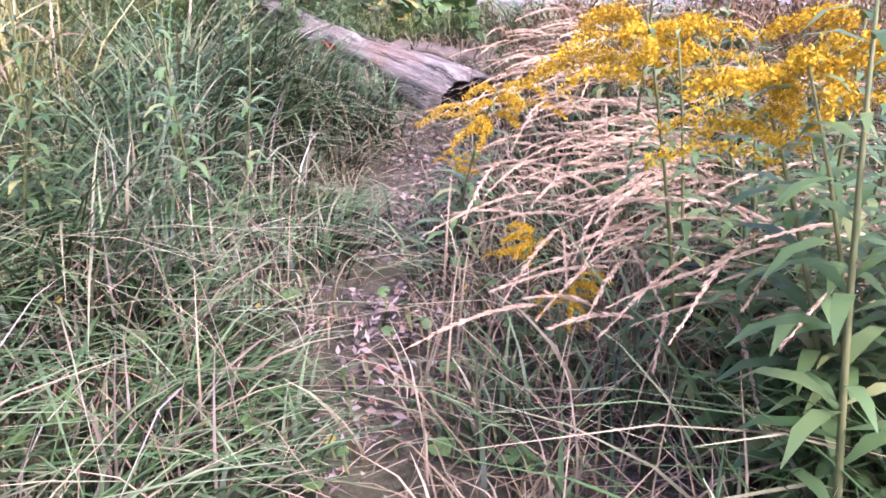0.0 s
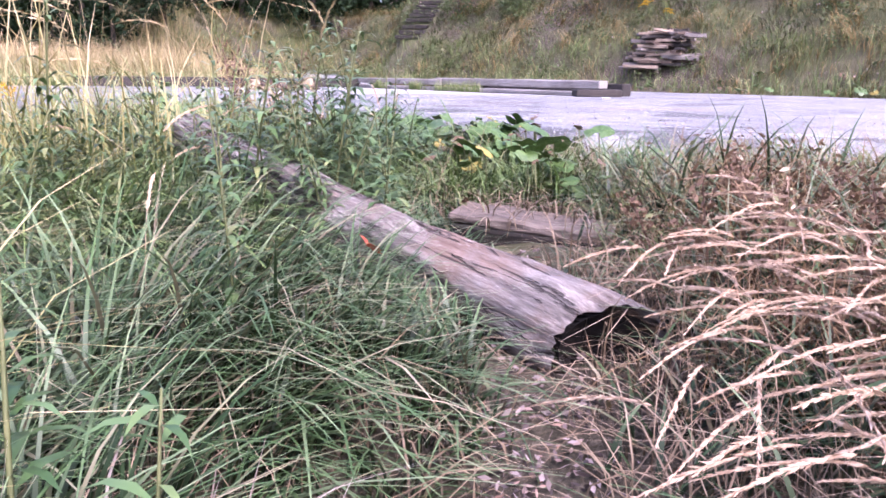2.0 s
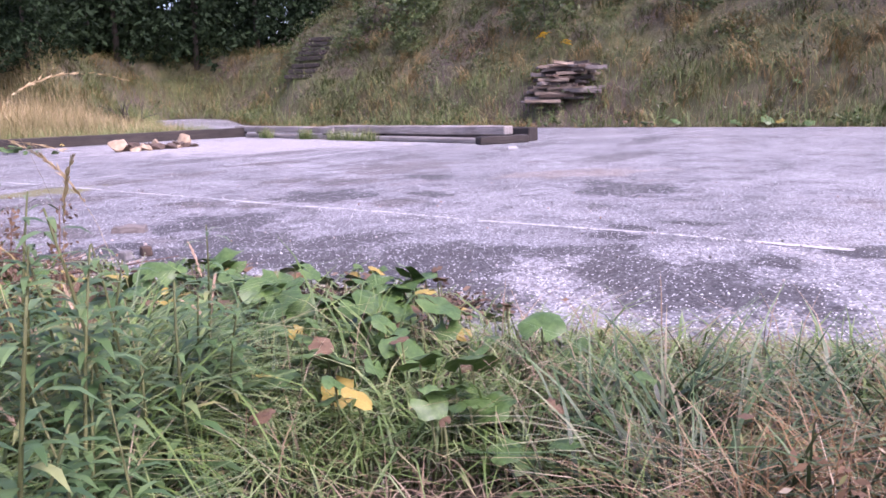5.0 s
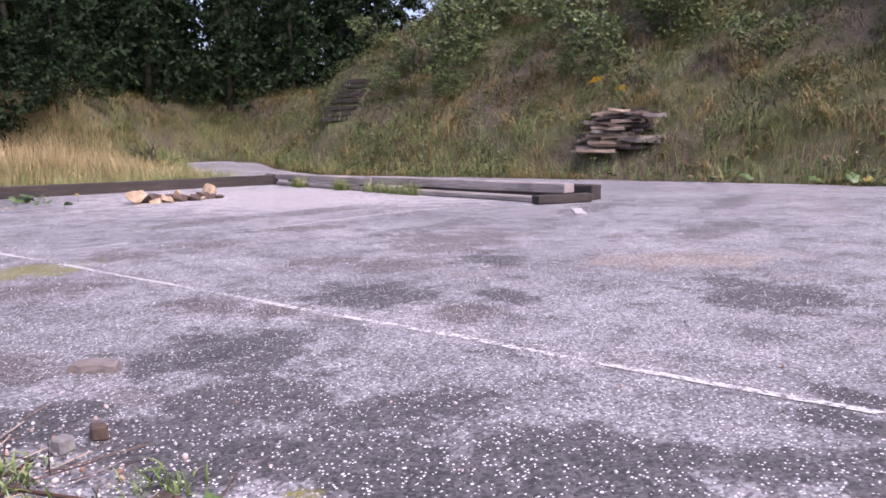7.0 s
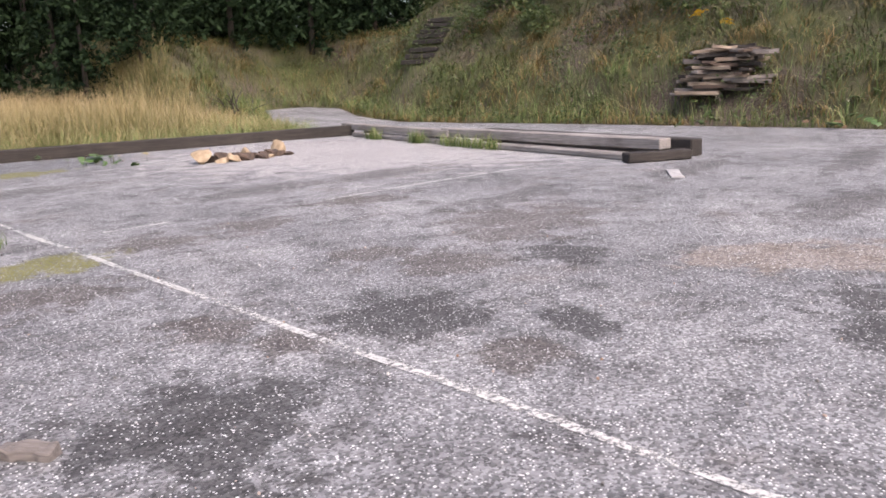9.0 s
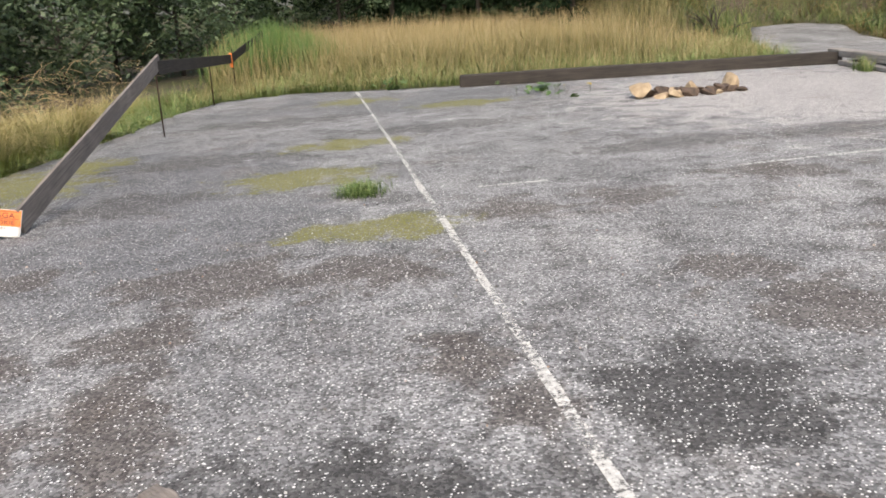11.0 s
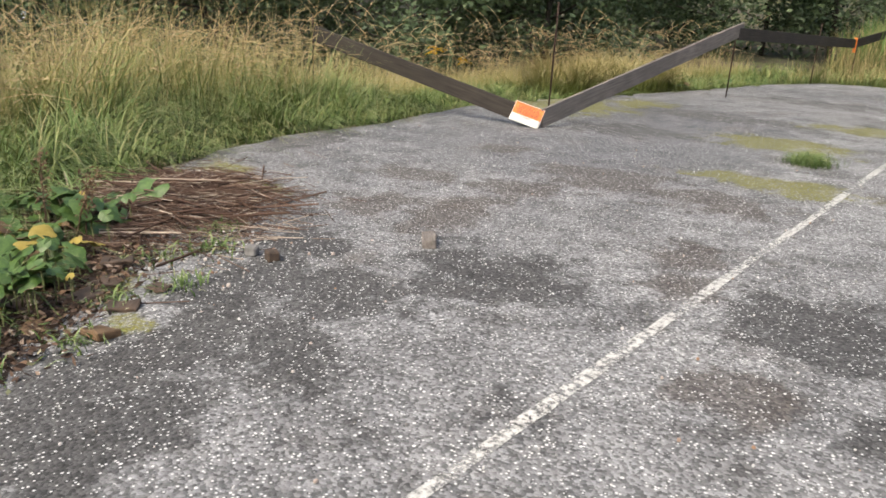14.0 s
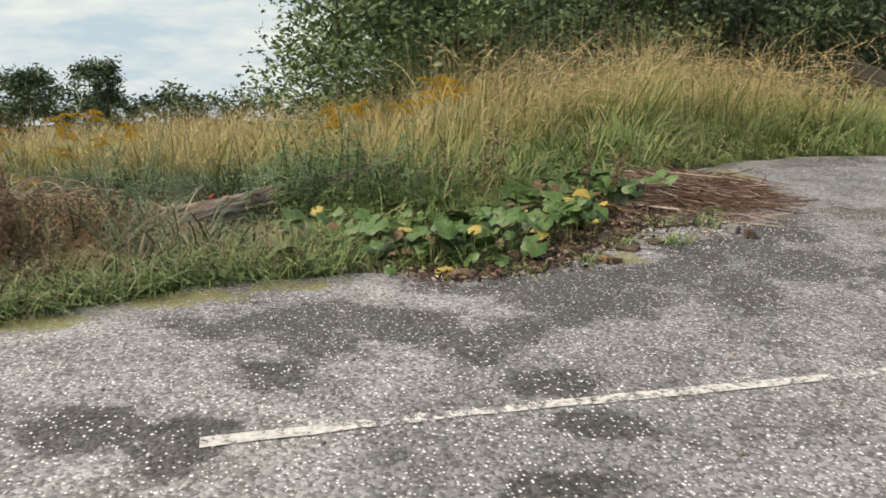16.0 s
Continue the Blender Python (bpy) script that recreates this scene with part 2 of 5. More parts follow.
def blot(nt, coord, x, y, rx, ry, wob, turn=0.0, rag=4.2):
    """A soft-edged patch with an uneven outline, 1 inside and 0 outside."""
    mp = nt.nodes.new("ShaderNodeMapping")
    mp.vector_type = "TEXTURE"
    mp.inputs["Location"].default_value = (x, y, 0)
    mp.inputs["Rotation"].default_value = (0, 0, radians(turn))
    mp.inputs["Scale"].default_value = (rx, ry, 50)
    nt.links.new(coord, mp.inputs[0])
    ln = nt.nodes.new("ShaderNodeVectorMath")
    ln.operation = "LENGTH"
    nt.links.new(mp.outputs[0], ln.inputs[0])
    d = math_node(nt, "ADD", ln.outputs["Value"], math_node(nt, "MULTIPLY", math_node(nt, "SUBTRACT", wob, 0.5), rag))
    mr = nt.nodes.new("ShaderNodeMapRange")
    mr.interpolation_type = "SMOOTHSTEP"
    for i, v in ((1, 1.2), (2, 0.68), (3, 0.0), (4, 1.0)):
        mr.inputs[i].default_value = v
    nt.links.new(d, mr.inputs[0])
    return mr.outputs[0]


def stains(nt, co, wob, spots, rag=4.2):
    """The union of several patches: (x, y, half width, half depth, turn)."""
    out = None
    for x, y, rx, ry, turn in spots:
        d = blot(nt, co, x, y, rx, ry, wob, turn, rag)
        out = d if out is None else math_node(nt, "MAXIMUM", out, d)
    return out


# old damp stains: the black ones by the line, the brown worn ones, and those further off
STAINS_BLACK = ((-0.86, 3.54, 0.5, 0.42, 20), (0.58, 3.98, 0.46, 0.52, 10), (-1.3, 2.75, 0.4, 0.42, 37), (-1.4, 2.0, 0.26, 0.34, 30), (-1.15, 1.2, 0.25, 0.36, 37), (-0.95, 0.22, 0.85, 0.36, 72),
                (0.01, -0.56, 0.17, 0.17, 75), (-0.17, -0.87, 0.18, 0.16, 75), (-0.15, 0.75, 0.17, 0.13, 70), (-1.9, 3.15, 0.3, 0.24, 12), (2.09, 1.79, 0.5, 0.6, -48), (1.07, 3.07, 0.2, 0.28, -21),
                (2.34, 4.21, 0.28, 0.4, -21), (-1.1, 2.2, 0.42, 0.26, -40), (-0.45, -0.25, 0.14, 0.12, 66), (0.15, 0.78, 0.2, 0.1, 66), (0.48, 0.46, 0.16, 0.08, 75), (-1.5, 1.5, 0.3, 0.8, 0), (-0.95, 1.35, 0.3, 0.4, 20), (-1.75, 2.55, 0.35, 0.4, 30))
STAINS_BROWN = ((-2.39, 4.13, 0.27, 0.36, 12), (-1.89, 4.3, 0.3, 0.45, 12), (-1.61, 6.2, 0.6, 0.55, 12), (-0.7, 6.1, 0.6, 0.34, 0), (-0.36, 4.65, 0.28, 0.27, 0), (-2.8, 5.1, 0.38, 0.28, 12),
                (-2.0, 5.3, 0.35, 0.28, 12), (0.63, 7.35, 0.42, 0.36, 0), (-3.0, 6.7, 0.37, 0.23, 12), (1.6, 4.75, 0.45, 0.36, -21), (1.53, 5.4, 0.28, 0.26, -21), (2.67, 5.05, 0.4, 0.43, -21),
                (1.62, 7.4, 0.42, 0.33, -21), (3.2, 7.8, 0.6, 0.38, -21), (0.46, 3.07, 0.25, 0.2, 37), (3.3, 5.4, 0.65, 0.75, -48), (-1.93, 4.66, 0.22, 0.34, 0), (-0.1, 4.1, 0.22, 0.22, 0))
STAINS_FAR = ((4.3, 6.4, 1.1, 0.3, 0), (3.2, 9.6, 1.4, 0.35, 0), (-2.4, 11.2, 1.5, 0.5, 0), (0.9, 12.5, 1.4, 0.45, 0), (-1.5, 14.6, 1.6, 0.5, 0), (5.6, 3.4, 1.3, 0.35, 0), (5.0, 9.5, 1.2, 0.4, 0),
              (-4.4, 5.5, 0.25, 0.7, 5), (-2.7, 8.9, 0.8, 0.5, 10), (7.5, 6.0, 1.4, 0.3, 10), (9.5, 4.6, 1.8, 0.3, 10))


def asphalt_material():
    m, nt, b = nodes_of("weathered_asphalt", 0.8)
    tc = nt.nodes.new("ShaderNodeTexCoord")
    co = tc.outputs["Object"]
    big, mid, fine = tex(nt, 0.45, 6, 0.62), tex(nt, 2.4, 6, 0.7), tex(nt, 38, 4, 0.7)
    wob = tex(nt, 2.6, 9, 0.72).outputs[0]
    base = ramp(nt, big.outputs[0], [(0.33, (0.15, 0.149, 0.15)), (0.5, (0.21, 0.209, 0.211)), (0.68, (0.285, 0.282, 0.28))])
    base = mix(nt, 1.0, base, ramp(nt, mid.outputs[0], [(0.36, (0.5, 0.49, 0.48)), (0.47, (0.92, 0.92, 0.92)), (0.64, (1.22, 1.22, 1.22))]), "MULTIPLY")
    old = math_node(nt, "MAXIMUM", blot(nt, co, -3.0, 9.0, 2.6, 4.2, wob, 6, 2.5), blot(nt, co, 0.6, 16.3, 3.6, 2.0, wob, 0, 2.5))
    base = mix(nt, math_node(nt, "MULTIPLY", old, 0.6), base, (0.1, 0.103, 0.111))
    pale = blot(nt, co, 7.0, 13.0, 3.6, 4.2, wob)
    base = mix(nt, math_node(nt, "MULTIPLY", pale, 0.7), base, (0.42, 0.4, 0.385))
    tan = blot(nt, co, 3.3, 2.8, 0.9, 0.5, wob, -48)
    base = mix(nt, math_node(nt, "MULTIPLY", tan, 0.5), base, (0.27, 0.21, 0.16))
    brown = ramp(nt, tex(nt, 0.8, 5, 0.7).outputs[0], [(0.56, (0, 0, 0)), (0.7, (0.4, 0.4, 0.4))])
    base = mix(nt, brown, base, (0.17, 0.135, 0.11))
    base = mix(nt, math_node(nt, "MULTIPLY", stains(nt, co, wob, STAINS_BROWN, 4.9), 0.68), base, (0.085, 0.07, 0.06))
    base = mix(nt, math_node(nt, "MULTIPLY", stains(nt, co, wob, STAINS_FAR, 4.9), 0.6), base, (0.06, 0.054, 0.05))
    base = mix(nt, math_node(nt, "MULTIPLY", stains(nt, co, wob, STAINS_BLACK, 4.9), 0.8), base, (0.042, 0.04, 0.038))
    # aggregate: dark and pale chippings, here and there almost white
    v = tex(nt, 74, kind="VORONOI")
    sep = nt.nodes.new("ShaderNodeSeparateColor")
    nt.links.new(v.outputs["Color"], sep.inputs[0])
    chip = ramp(nt, sep.outputs[0], [(0.0, (0.4, 0.4, 0.4)), (0.5, (0.92, 0.92, 0.92)), (0.85, (1.5, 1.5, 1.5))])
    base = mix(nt, 1.0, base, chip, "MULTIPLY")
    core = ramp(nt, v.outputs["Distance"], [(0.22, (1, 1, 1)), (0.42, (0, 0, 0))])
    white = math_node(nt, "MULTIPLY", math_node(nt, "GREATER_THAN", sep.outputs[1], 0.79), core)
    v2 = tex(nt, 44, kind="VORONOI")
    sep2 = nt.nodes.new("ShaderNodeSeparateColor")
    nt.links.new(v2.outputs["Color"], sep2.inputs[0])
    w2 = math_node(nt, "MULTIPLY", math_node(nt, "GREATER_THAN", sep2.outputs[0], 0.955), ramp(nt, v2.outputs["Distance"], [(0.2, (1, 1, 1)), (0.36, (0, 0, 0))]))
    white = math_node(nt, "MAXIMUM", white, w2)
    base = mix(nt, math_node(nt, "MULTIPLY", white, 0.9), base, (0.88, 0.87, 0.85))
    # moss
    moss = None
    for spot in ((-5.0, 11.2, 0.5, 0.9), (-3.8, 11.6, 0.45, 0.5), (-1.65, -0.75, 0.2, 0.35), (-4.0, 4.15, 0.25, 0.2), (-1.15, 9.5, 0.75, 0.5), (-0.55, 7.15, 0.7, 0.3), (-4.4, 10.3, 0.9, 1.0), (-0.6, 11.6, 0.8, 0.4), (1.7, 15.2, 0.9, 0.5), (-2.35, 2.1, 0.22, 0.2),
                 (-1.8, 1.95, 0.14, 0.1), (-0.2, 17.0, 0.7, 0.6), (-3.3, 3.9, 0.4, 0.15), (-1.35, -1.25, 0.14, 0.3), (-1.75, 0.0, 0.1, 0.3), (-2.6, 3.1, 0.12, 0.12)):
        d = blot(nt, co, *spot, wob)
        moss = d if moss is None else math_node(nt, "MAXIMUM", moss, d)
    moss = math_node(nt, "MULTIPLY", moss, ramp(nt, fine.outputs[0], [(0.38, (0.1, 0.1, 0.1)), (0.58, (1, 1, 1))]))
    base = mix(nt, math_node(nt, "MULTIPLY", moss, 0.95), base, (0.19, 0.18, 0.022))
    nt.links.new(base, b.inputs["Base Color"])
    h = math_node(nt, "ADD", math_node(nt, "MULTIPLY", v.outputs["Distance"], -0.7), math_node(nt, "MULTIPLY", fine.outputs[0], 0.8))
    bump(nt, b, h, 0.7, 0.008)
    return m


def paint_material():
    """Worn road paint: chipped away so that the surface below shows through."""
    m, nt, b = nodes_of("worn_white_paint", 0.7)
    n1, n2 = tex(nt, 30, 5, 0.75), tex(nt, 1.1, 4)
    w = math_node(nt, "ADD", n1.outputs[0], math_node(nt, "MULTIPLY", math_node(nt, "SUBTRACT", n2.outputs[0], 0.5), 0.7))
    nt.links.new(ramp(nt, n1.outputs[0], [(0.35, (0.34, 0.33, 0.31)), (0.62, (0.68, 0.67, 0.64))]), b.inputs["Base Color"])
    nt.links.new(ramp(nt, w, [(0.4, (0, 0, 0)), (0.52, (0.95, 0.95, 0.95))]), b.inputs["Alpha"])
    return m


GROUND, ASPHALT, PAINT = ground_material(), asphalt_material(), paint_material()
rng = np.random.default_rng(7)

# ---- shape of the land ----
LOT = [(5, -11), (1.2, -5.5), (-0.6, -2.8), (-1.45, -1.3), (-1.85, -0.5), (-1.95, 0.2), (-1.85, 0.85), (-2.15, 1.4), (-2.7, 2.0), (-3.4, 2.75), (-4.15, 3.5),
       (-4.55, 4.6), (-4.8, 5.6), (-4.75, 6.8), (-5.0, 8.2), (-5.1, 9.8), (-4.6, 12), (-4.0, 14.6), (-3.7, 17), (-3.0, 19.2), (-1.4, 19.9), (0.2, 19.2),
       (2.2, 18.6), (6, 17.9), (9.6, 17.4), (10.3, 19.5), (11.0, 22), (12.4, 24.5), (14.0, 27.4), (16.0, 28.0), (16.4, 26.0), (15.0, 23.0), (14.4, 19.5),
       (14.6, 14), (14.7, 8), (14.4, 2), (14, -11)]
LOT_A = np.array(LOT)


def lot_side(x, y):
    """Signed distance to the edge of the asphalt: negative inside."""
    x, y = np.asarray(x, float), np.asarray(y, float)
    a, b = LOT_A, np.roll(LOT_A, -1, 0)
    px, py = x[..., None], y[..., None]
    ex, ey = b[:, 0] - a[:, 0], b[:, 1] - a[:, 1]
    t = np.clip(((px - a[:, 0]) * ex + (py - a[:, 1]) * ey) / (ex**2 + ey**2), 0, 1)
    d = np.sqrt((px - a[:, 0] - t * ex) ** 2 + (py - a[:, 1] - t * ey) ** 2).min(-1)
    cross = ((a[:, 1] > py) != (b[:, 1] > py)) & (px < ex * (py - a[:, 1]) / np.where(ey == 0, 1e-9, ey) + a[:, 0])
    return np.where(cross.sum(-1) % 2 == 1, -d, d)


def smooth(a, b, v):
    t = np.clip((v - a) / (b - a), 0, 1)
    return t * t * (3 - 2 * t)


def waves(x, y, s):
    return np.sin(x * s + 1.3 * np.sin(y * s * 0.7)) * np.cos(y * s * 0.9 + 0.7 * np.sin(x * s * 1.3))


def lot_z(x, y):
    """The asphalt sags a little along its overgrown edge and climbs where the track leaves it."""
    x, y = np.asarray(x), np.asarray(y)
    return -0.1 * smooth(0.6, 2.0, -x) * (1 - smooth(1.2, 3.2, y)) + 0.38 * smooth(19.5, 28, y) * smooth(8, 11, x)


def height(x, y):
    x, y = np.asarray(x, float), np.asarray(y, float)
    d = lot_side(x, y)
    out = np.maximum(d, 0)
    near = lot_z(np.clip(x, -2.0, None), y)
    z = np.where(d < 0, near - 0.05, near - 0.03)
    west = smooth(0, -3, x) * (1 - smooth(17, 24, y) * smooth(-60, -16, x))
    fall = 0.13 * np.minimum(out, 9) + 0.12 * np.maximum(out - 9, 0)
    z = z - west * fall
    # bank left of the trodden path
    z = z + 0.1 * np.exp(-((x + 4.9) ** 2 + (y - 0.2) ** 2) / 0.8) * (d > 0)
    # the hill, and the wooded shelf that carries on from it behind the meadow
    up = np.maximum(x - 15.0, 0)
    hill = np.where(up > 0, 9.0 * (1 - np.exp(-up * 0.075)) + 0.15 * up, 0) * smooth(-0.5, 1.5, x - 15.0)
    shelf = 2.7 * smooth(23.8, 30, y) * smooth(8.6, 11.5, x)
    z = z + smooth(-0.1, 1.6 + 2.4 * smooth(21, 25, y), d) * np.maximum(np.minimum(hill, 2.9 + 30 * (1 - smooth(22.5, 25.5, y))), shelf)
    z = z + smooth(30, 70, y) * 3.0 * (1 - smooth(20, 26, x))
    rough = (0.05 * waves(x, y, 2.1) + 0.03 * waves(y, x, 5.0)) * smooth(0.0, 0.8, out)
    return z + rough + 0.35 * waves(x, y, 0.35) * smooth(0.5, 6, up) * (1 - 0.7 * smooth(21, 25, y))


ROUTE = np.array([(-8.4, -5.2), (-6.81, -3.45), (-6.04, -2.53), (-5.52, -2.1), (-4.92, -1.57), (-4.33, -1.19), (-3.1, 0.1), (-1.9, 0.6)])


def off_route(x, y):
    a, b = ROUTE[:-1], ROUTE[1:]
    e = b - a
    px, py = np.asarray(x)[..., None], np.asarray(y)[..., None]
    t = np.clip(((px - a[:, 0]) * e[:, 0] + (py - a[:, 1]) * e[:, 1]) / (e**2).sum(1), 0, 1)
    return np.sqrt((px - a[:, 0] - t * e[:, 0]) ** 2 + (py - a[:, 1] - t * e[:, 1]) ** 2).min(-1)


# ---- mesh helpers ----
def mesh_from(name, verts, faces, material, tip=None, shade=True):
    """A mesh from arrays: verts (n, 3), faces (m, 3 or 4)."""
    verts, faces = np.asarray(verts, np.float32), np.asarray(faces, np.int32)
    me = bpy.data.meshes.new(name)
    n, k = faces.shape
    me.vertices.add(len(verts))
    me.vertices.foreach_set("co", verts.ravel())
    me.loops.add(n * k)
    me.loops.foreach_set("vertex_index", faces.ravel())
    me.polygons.add(n)
    me.polygons.foreach_set("loop_start", np.arange(0, n * k, k, dtype=np.int32))
    me.polygons.foreach_set("use_smooth", np.full(n, shade))
    if tip is not None:
        me.attributes.new("tip", "FLOAT", "POINT").data.foreach_set("value", np.asarray(tip, np.float32).ravel())
    me.update(calc_edges=True)
    me.materials.append(material)
    return me


def part(name, bm, material, parent=None, label=""):
    """Links a bmesh, or a ready mesh, as one object under a thing or a part."""
    if isinstance(bm, bmesh.types.BMesh):
        me = bpy.data.meshes.new(name)
        bm.to_mesh(me)
        bm.free()
        me.materials.append(material)
    else:
        me = bm
    ob = new(name, me)
    ob.parent = parent
    return tagged(ob, label) if label else ob


def empty(name, m, label, category, group="", kind=""):
    ob = new(name)
    ob.matrix_world = m
    ob.empty_display_size = 0.1
    return tagged(ob, label, category, group, kind)


def box(sx, sy, sz, bevel=0.01, jitter=0.0, cuts=0, at=(0, 0, 0), turn=None, seed=1):
    """A box with worn edges, standing on its base."""
    r = random.Random(seed)
    bm = bmesh.new()
    bmesh.ops.create_cube(bm, size=1.0)
    if cuts:
        long_edges = [e for e in bm.edges if abs((e.verts[0].co - e.verts[1].co)[int(np.argmax((sx, sy, sz)))]) > 0.5]
        bmesh.ops.subdivide_edges(bm, edges=long_edges, cuts=cuts, use_grid_fill=True)
    for v in bm.verts:
        v.co = Vector((v.co.x * sx, v.co.y * sy, (v.co.z + 0.5) * sz)) + Vector([r.uniform(-jitter, jitter) for _ in range(3)])
    if bevel:
        bmesh.ops.bevel(bm, geom=list(bm.edges), offset=bevel, segments=1, affect="EDGES", clamp_overlap=True)
    m = (turn or Matrix.Identity(4)).copy()
    m.translation = Vector(at)
    bm.transform(m)
    return bm


def rod(points, radii, sides=8):
    """A round bar or stem along points, with a radius at each."""
    bm = bmesh.new()
    rings = []
    for i, p in enumerate(points):
        p = Vector(p)
        a, b = Vector(points[max(i - 1, 0)]), Vector(points[min(i + 1, len(points) - 1)])
        d = (b - a).normalized()
        u = d.orthogonal().normalized()
        w = d.cross(u)
        rr = radii[i] if isinstance(radii, (list, tuple)) else radii
        rings.append([bm.verts.new(p + (u * math.cos(k * math.tau / sides) + w * math.sin(k * math.tau / sides)) * rr) for k in range(sides)])
    for r0, r1 in zip(rings, rings[1:]):
        for k in range(sides):
            f = bm.faces.new((r0[k], r0[(k + 1) % sides], r1[(k + 1) % sides], r1[k]))
            f.smooth = True
    bm.faces.new(rings[0][::-1])
    bm.faces.new(rings[-1])
    return bm


def rock(r, flat=0.6, seed=0, cuts=2, angular=0.25):
    rr = random.Random(seed)
    bm = bmesh.new()
    bmesh.ops.create_icosphere(bm, subdivisions=cuts, radius=1.0)
    planes = [(Vector((rr.uniform(-1, 1), rr.uniform(-1, 1), rr.uniform(-1, 1))).normalized(), rr.uniform(0.38, 0.8)) for _ in range(11)]
    for v in bm.verts:
        for n, d in planes:
            over = v.co.dot(n) - d
            if over > 0:
                v.co -= n * over
        v.co += Vector((rr.uniform(-1, 1), rr.uniform(-1, 1), rr.uniform(-1, 1))) * 0.04 * angular * 4
        v.co = Vector((v.co.x * r, v.co.y * r * rr.uniform(0.97, 1.03), v.co.z * r * flat))
    return bm


def blades(roots, tall, lean, bend, wide, segs=3, arch=(0.75, 2.0, 0.48, 2.2)):
    """Ribbons that rise from their roots and arch over: arrays of n."""
    n = len(roots)
    t = np.linspace(0, 1, segs + 1)
    c, s = np.cos(lean), np.sin(lean)
    reach, swing, sag, drop = arch
    out = (tall * bend)[:, None] * t**swing * reach
    up = tall[:, None] * (t - sag * bend[:, None] * t**drop)
    twist = lean + rng.uniform(-0.6, 0.6, n)
    side = np.stack([-np.sin(twist), np.cos(twist), np.zeros(n)], 1)
    p = np.stack([roots[:, 0:1] + out * c[:, None], roots[:, 1:2] + out * s[:, None], roots[:, 2:3] + up], -1)
    w = wide[:, None] * np.clip(1.02 - t**1.8, 0.08, 1) * np.clip(0.55 + 2 * t, 0, 1)
    v = np.stack([p - side[:, None] * w[..., None] / 2, p + side[:, None] * w[..., None] / 2], 2)
    k = 2 * (segs + 1)
    base = (np.arange(n) * k)[:, None, None]
    j = np.arange(segs)[None, :, None] * 2
    f = (base + j + np.array([0, 1, 3, 2])[None, None]).reshape(-1, 4)
    tip = np.broadcast_to(t[None, :, None], (n, segs + 1, 2))
    return v.reshape(-1, 3), f, tip.reshape(-1)


def join(parts):
    vs, fs, ts, o = [], [], [], 0
    for v, f, t in parts:
        vs.append(v), fs.append(f + o), ts.append(t)
        o += len(v)
    return np.concatenate(vs), np.concatenate(fs), np.concatenate(ts)


def scatter(n, x0, x1, y0, y1, keep):
    x, y = rng.uniform(x0, x1, n), rng.uniform(y0, y1, n)
    k = keep(x, y)
    x, y = x[k], y[k]
    return np.stack([x, y, height(x, y) - 0.01], 1)


def clumped(n, per, size, x0, x1, y0, y1, keep):
    """Roots gathered into tussocks."""
    c = scatter(n, x0, x1, y0, y1, keep)
    c = np.repeat(c, per, 0)
    g = np.repeat(rng.uniform(0.5, 1.5, (len(c) // per, 1)), per, 0)
    x, y = (c[:, :2] + rng.normal(0, size, (len(c), 2)) * g).T
    k = lot_side(x, y) > 0.0
    return np.stack([x[k], y[k], height(x[k], y[k]) - 0.02], 1)


def free_of_route(roots, h, lean, b):
    """Leaves out stalks that would hang over the middle of the trodden path."""
    ok = np.ones(len(roots), bool)
    for t in (0.5, 0.8, 1.0):
        o = h * b * 0.75 * t**2
        up = h * (t - 0.48 * b * t**2.2)
        ok &= (off_route(roots[:, 0] + np.cos(lean) * o, roots[:, 1] + np.sin(lean) * o) > 0.15) | (up < 0.22)
    return ok


def field(name, label, roots, tall, bend, wide, material, segs=3, wind=None, spread=3.2, category="grass", shorter=None, flow=0.0):
    n = len(roots)
    h = rng.uniform(*tall, n)
    if shorter is not None:
        h = h * shorter(roots[:, 0], roots[:, 1])
    lean = rng.uniform(-np.pi, np.pi, n) if wind is None else wind + rng.normal(0, spread / 3, n)
    if flow:
        lean = 2.6 * waves(roots[:, 0], roots[:, 1], flow) + 1.5 * waves(roots[:, 1], roots[:, 0], flow * 2.3) + rng.normal(0, 0.75, n)
    b = rng.uniform(*bend, n)
    k = free_of_route(roots, h, lean, b)
    v, f, t = blades(roots[k], h[k], lean[k], b[k], rng.uniform(*wide, k.sum()), segs)
    return tagged(new(name, mesh_from(name, v, f, material, t)), label, category, kind="stuff")


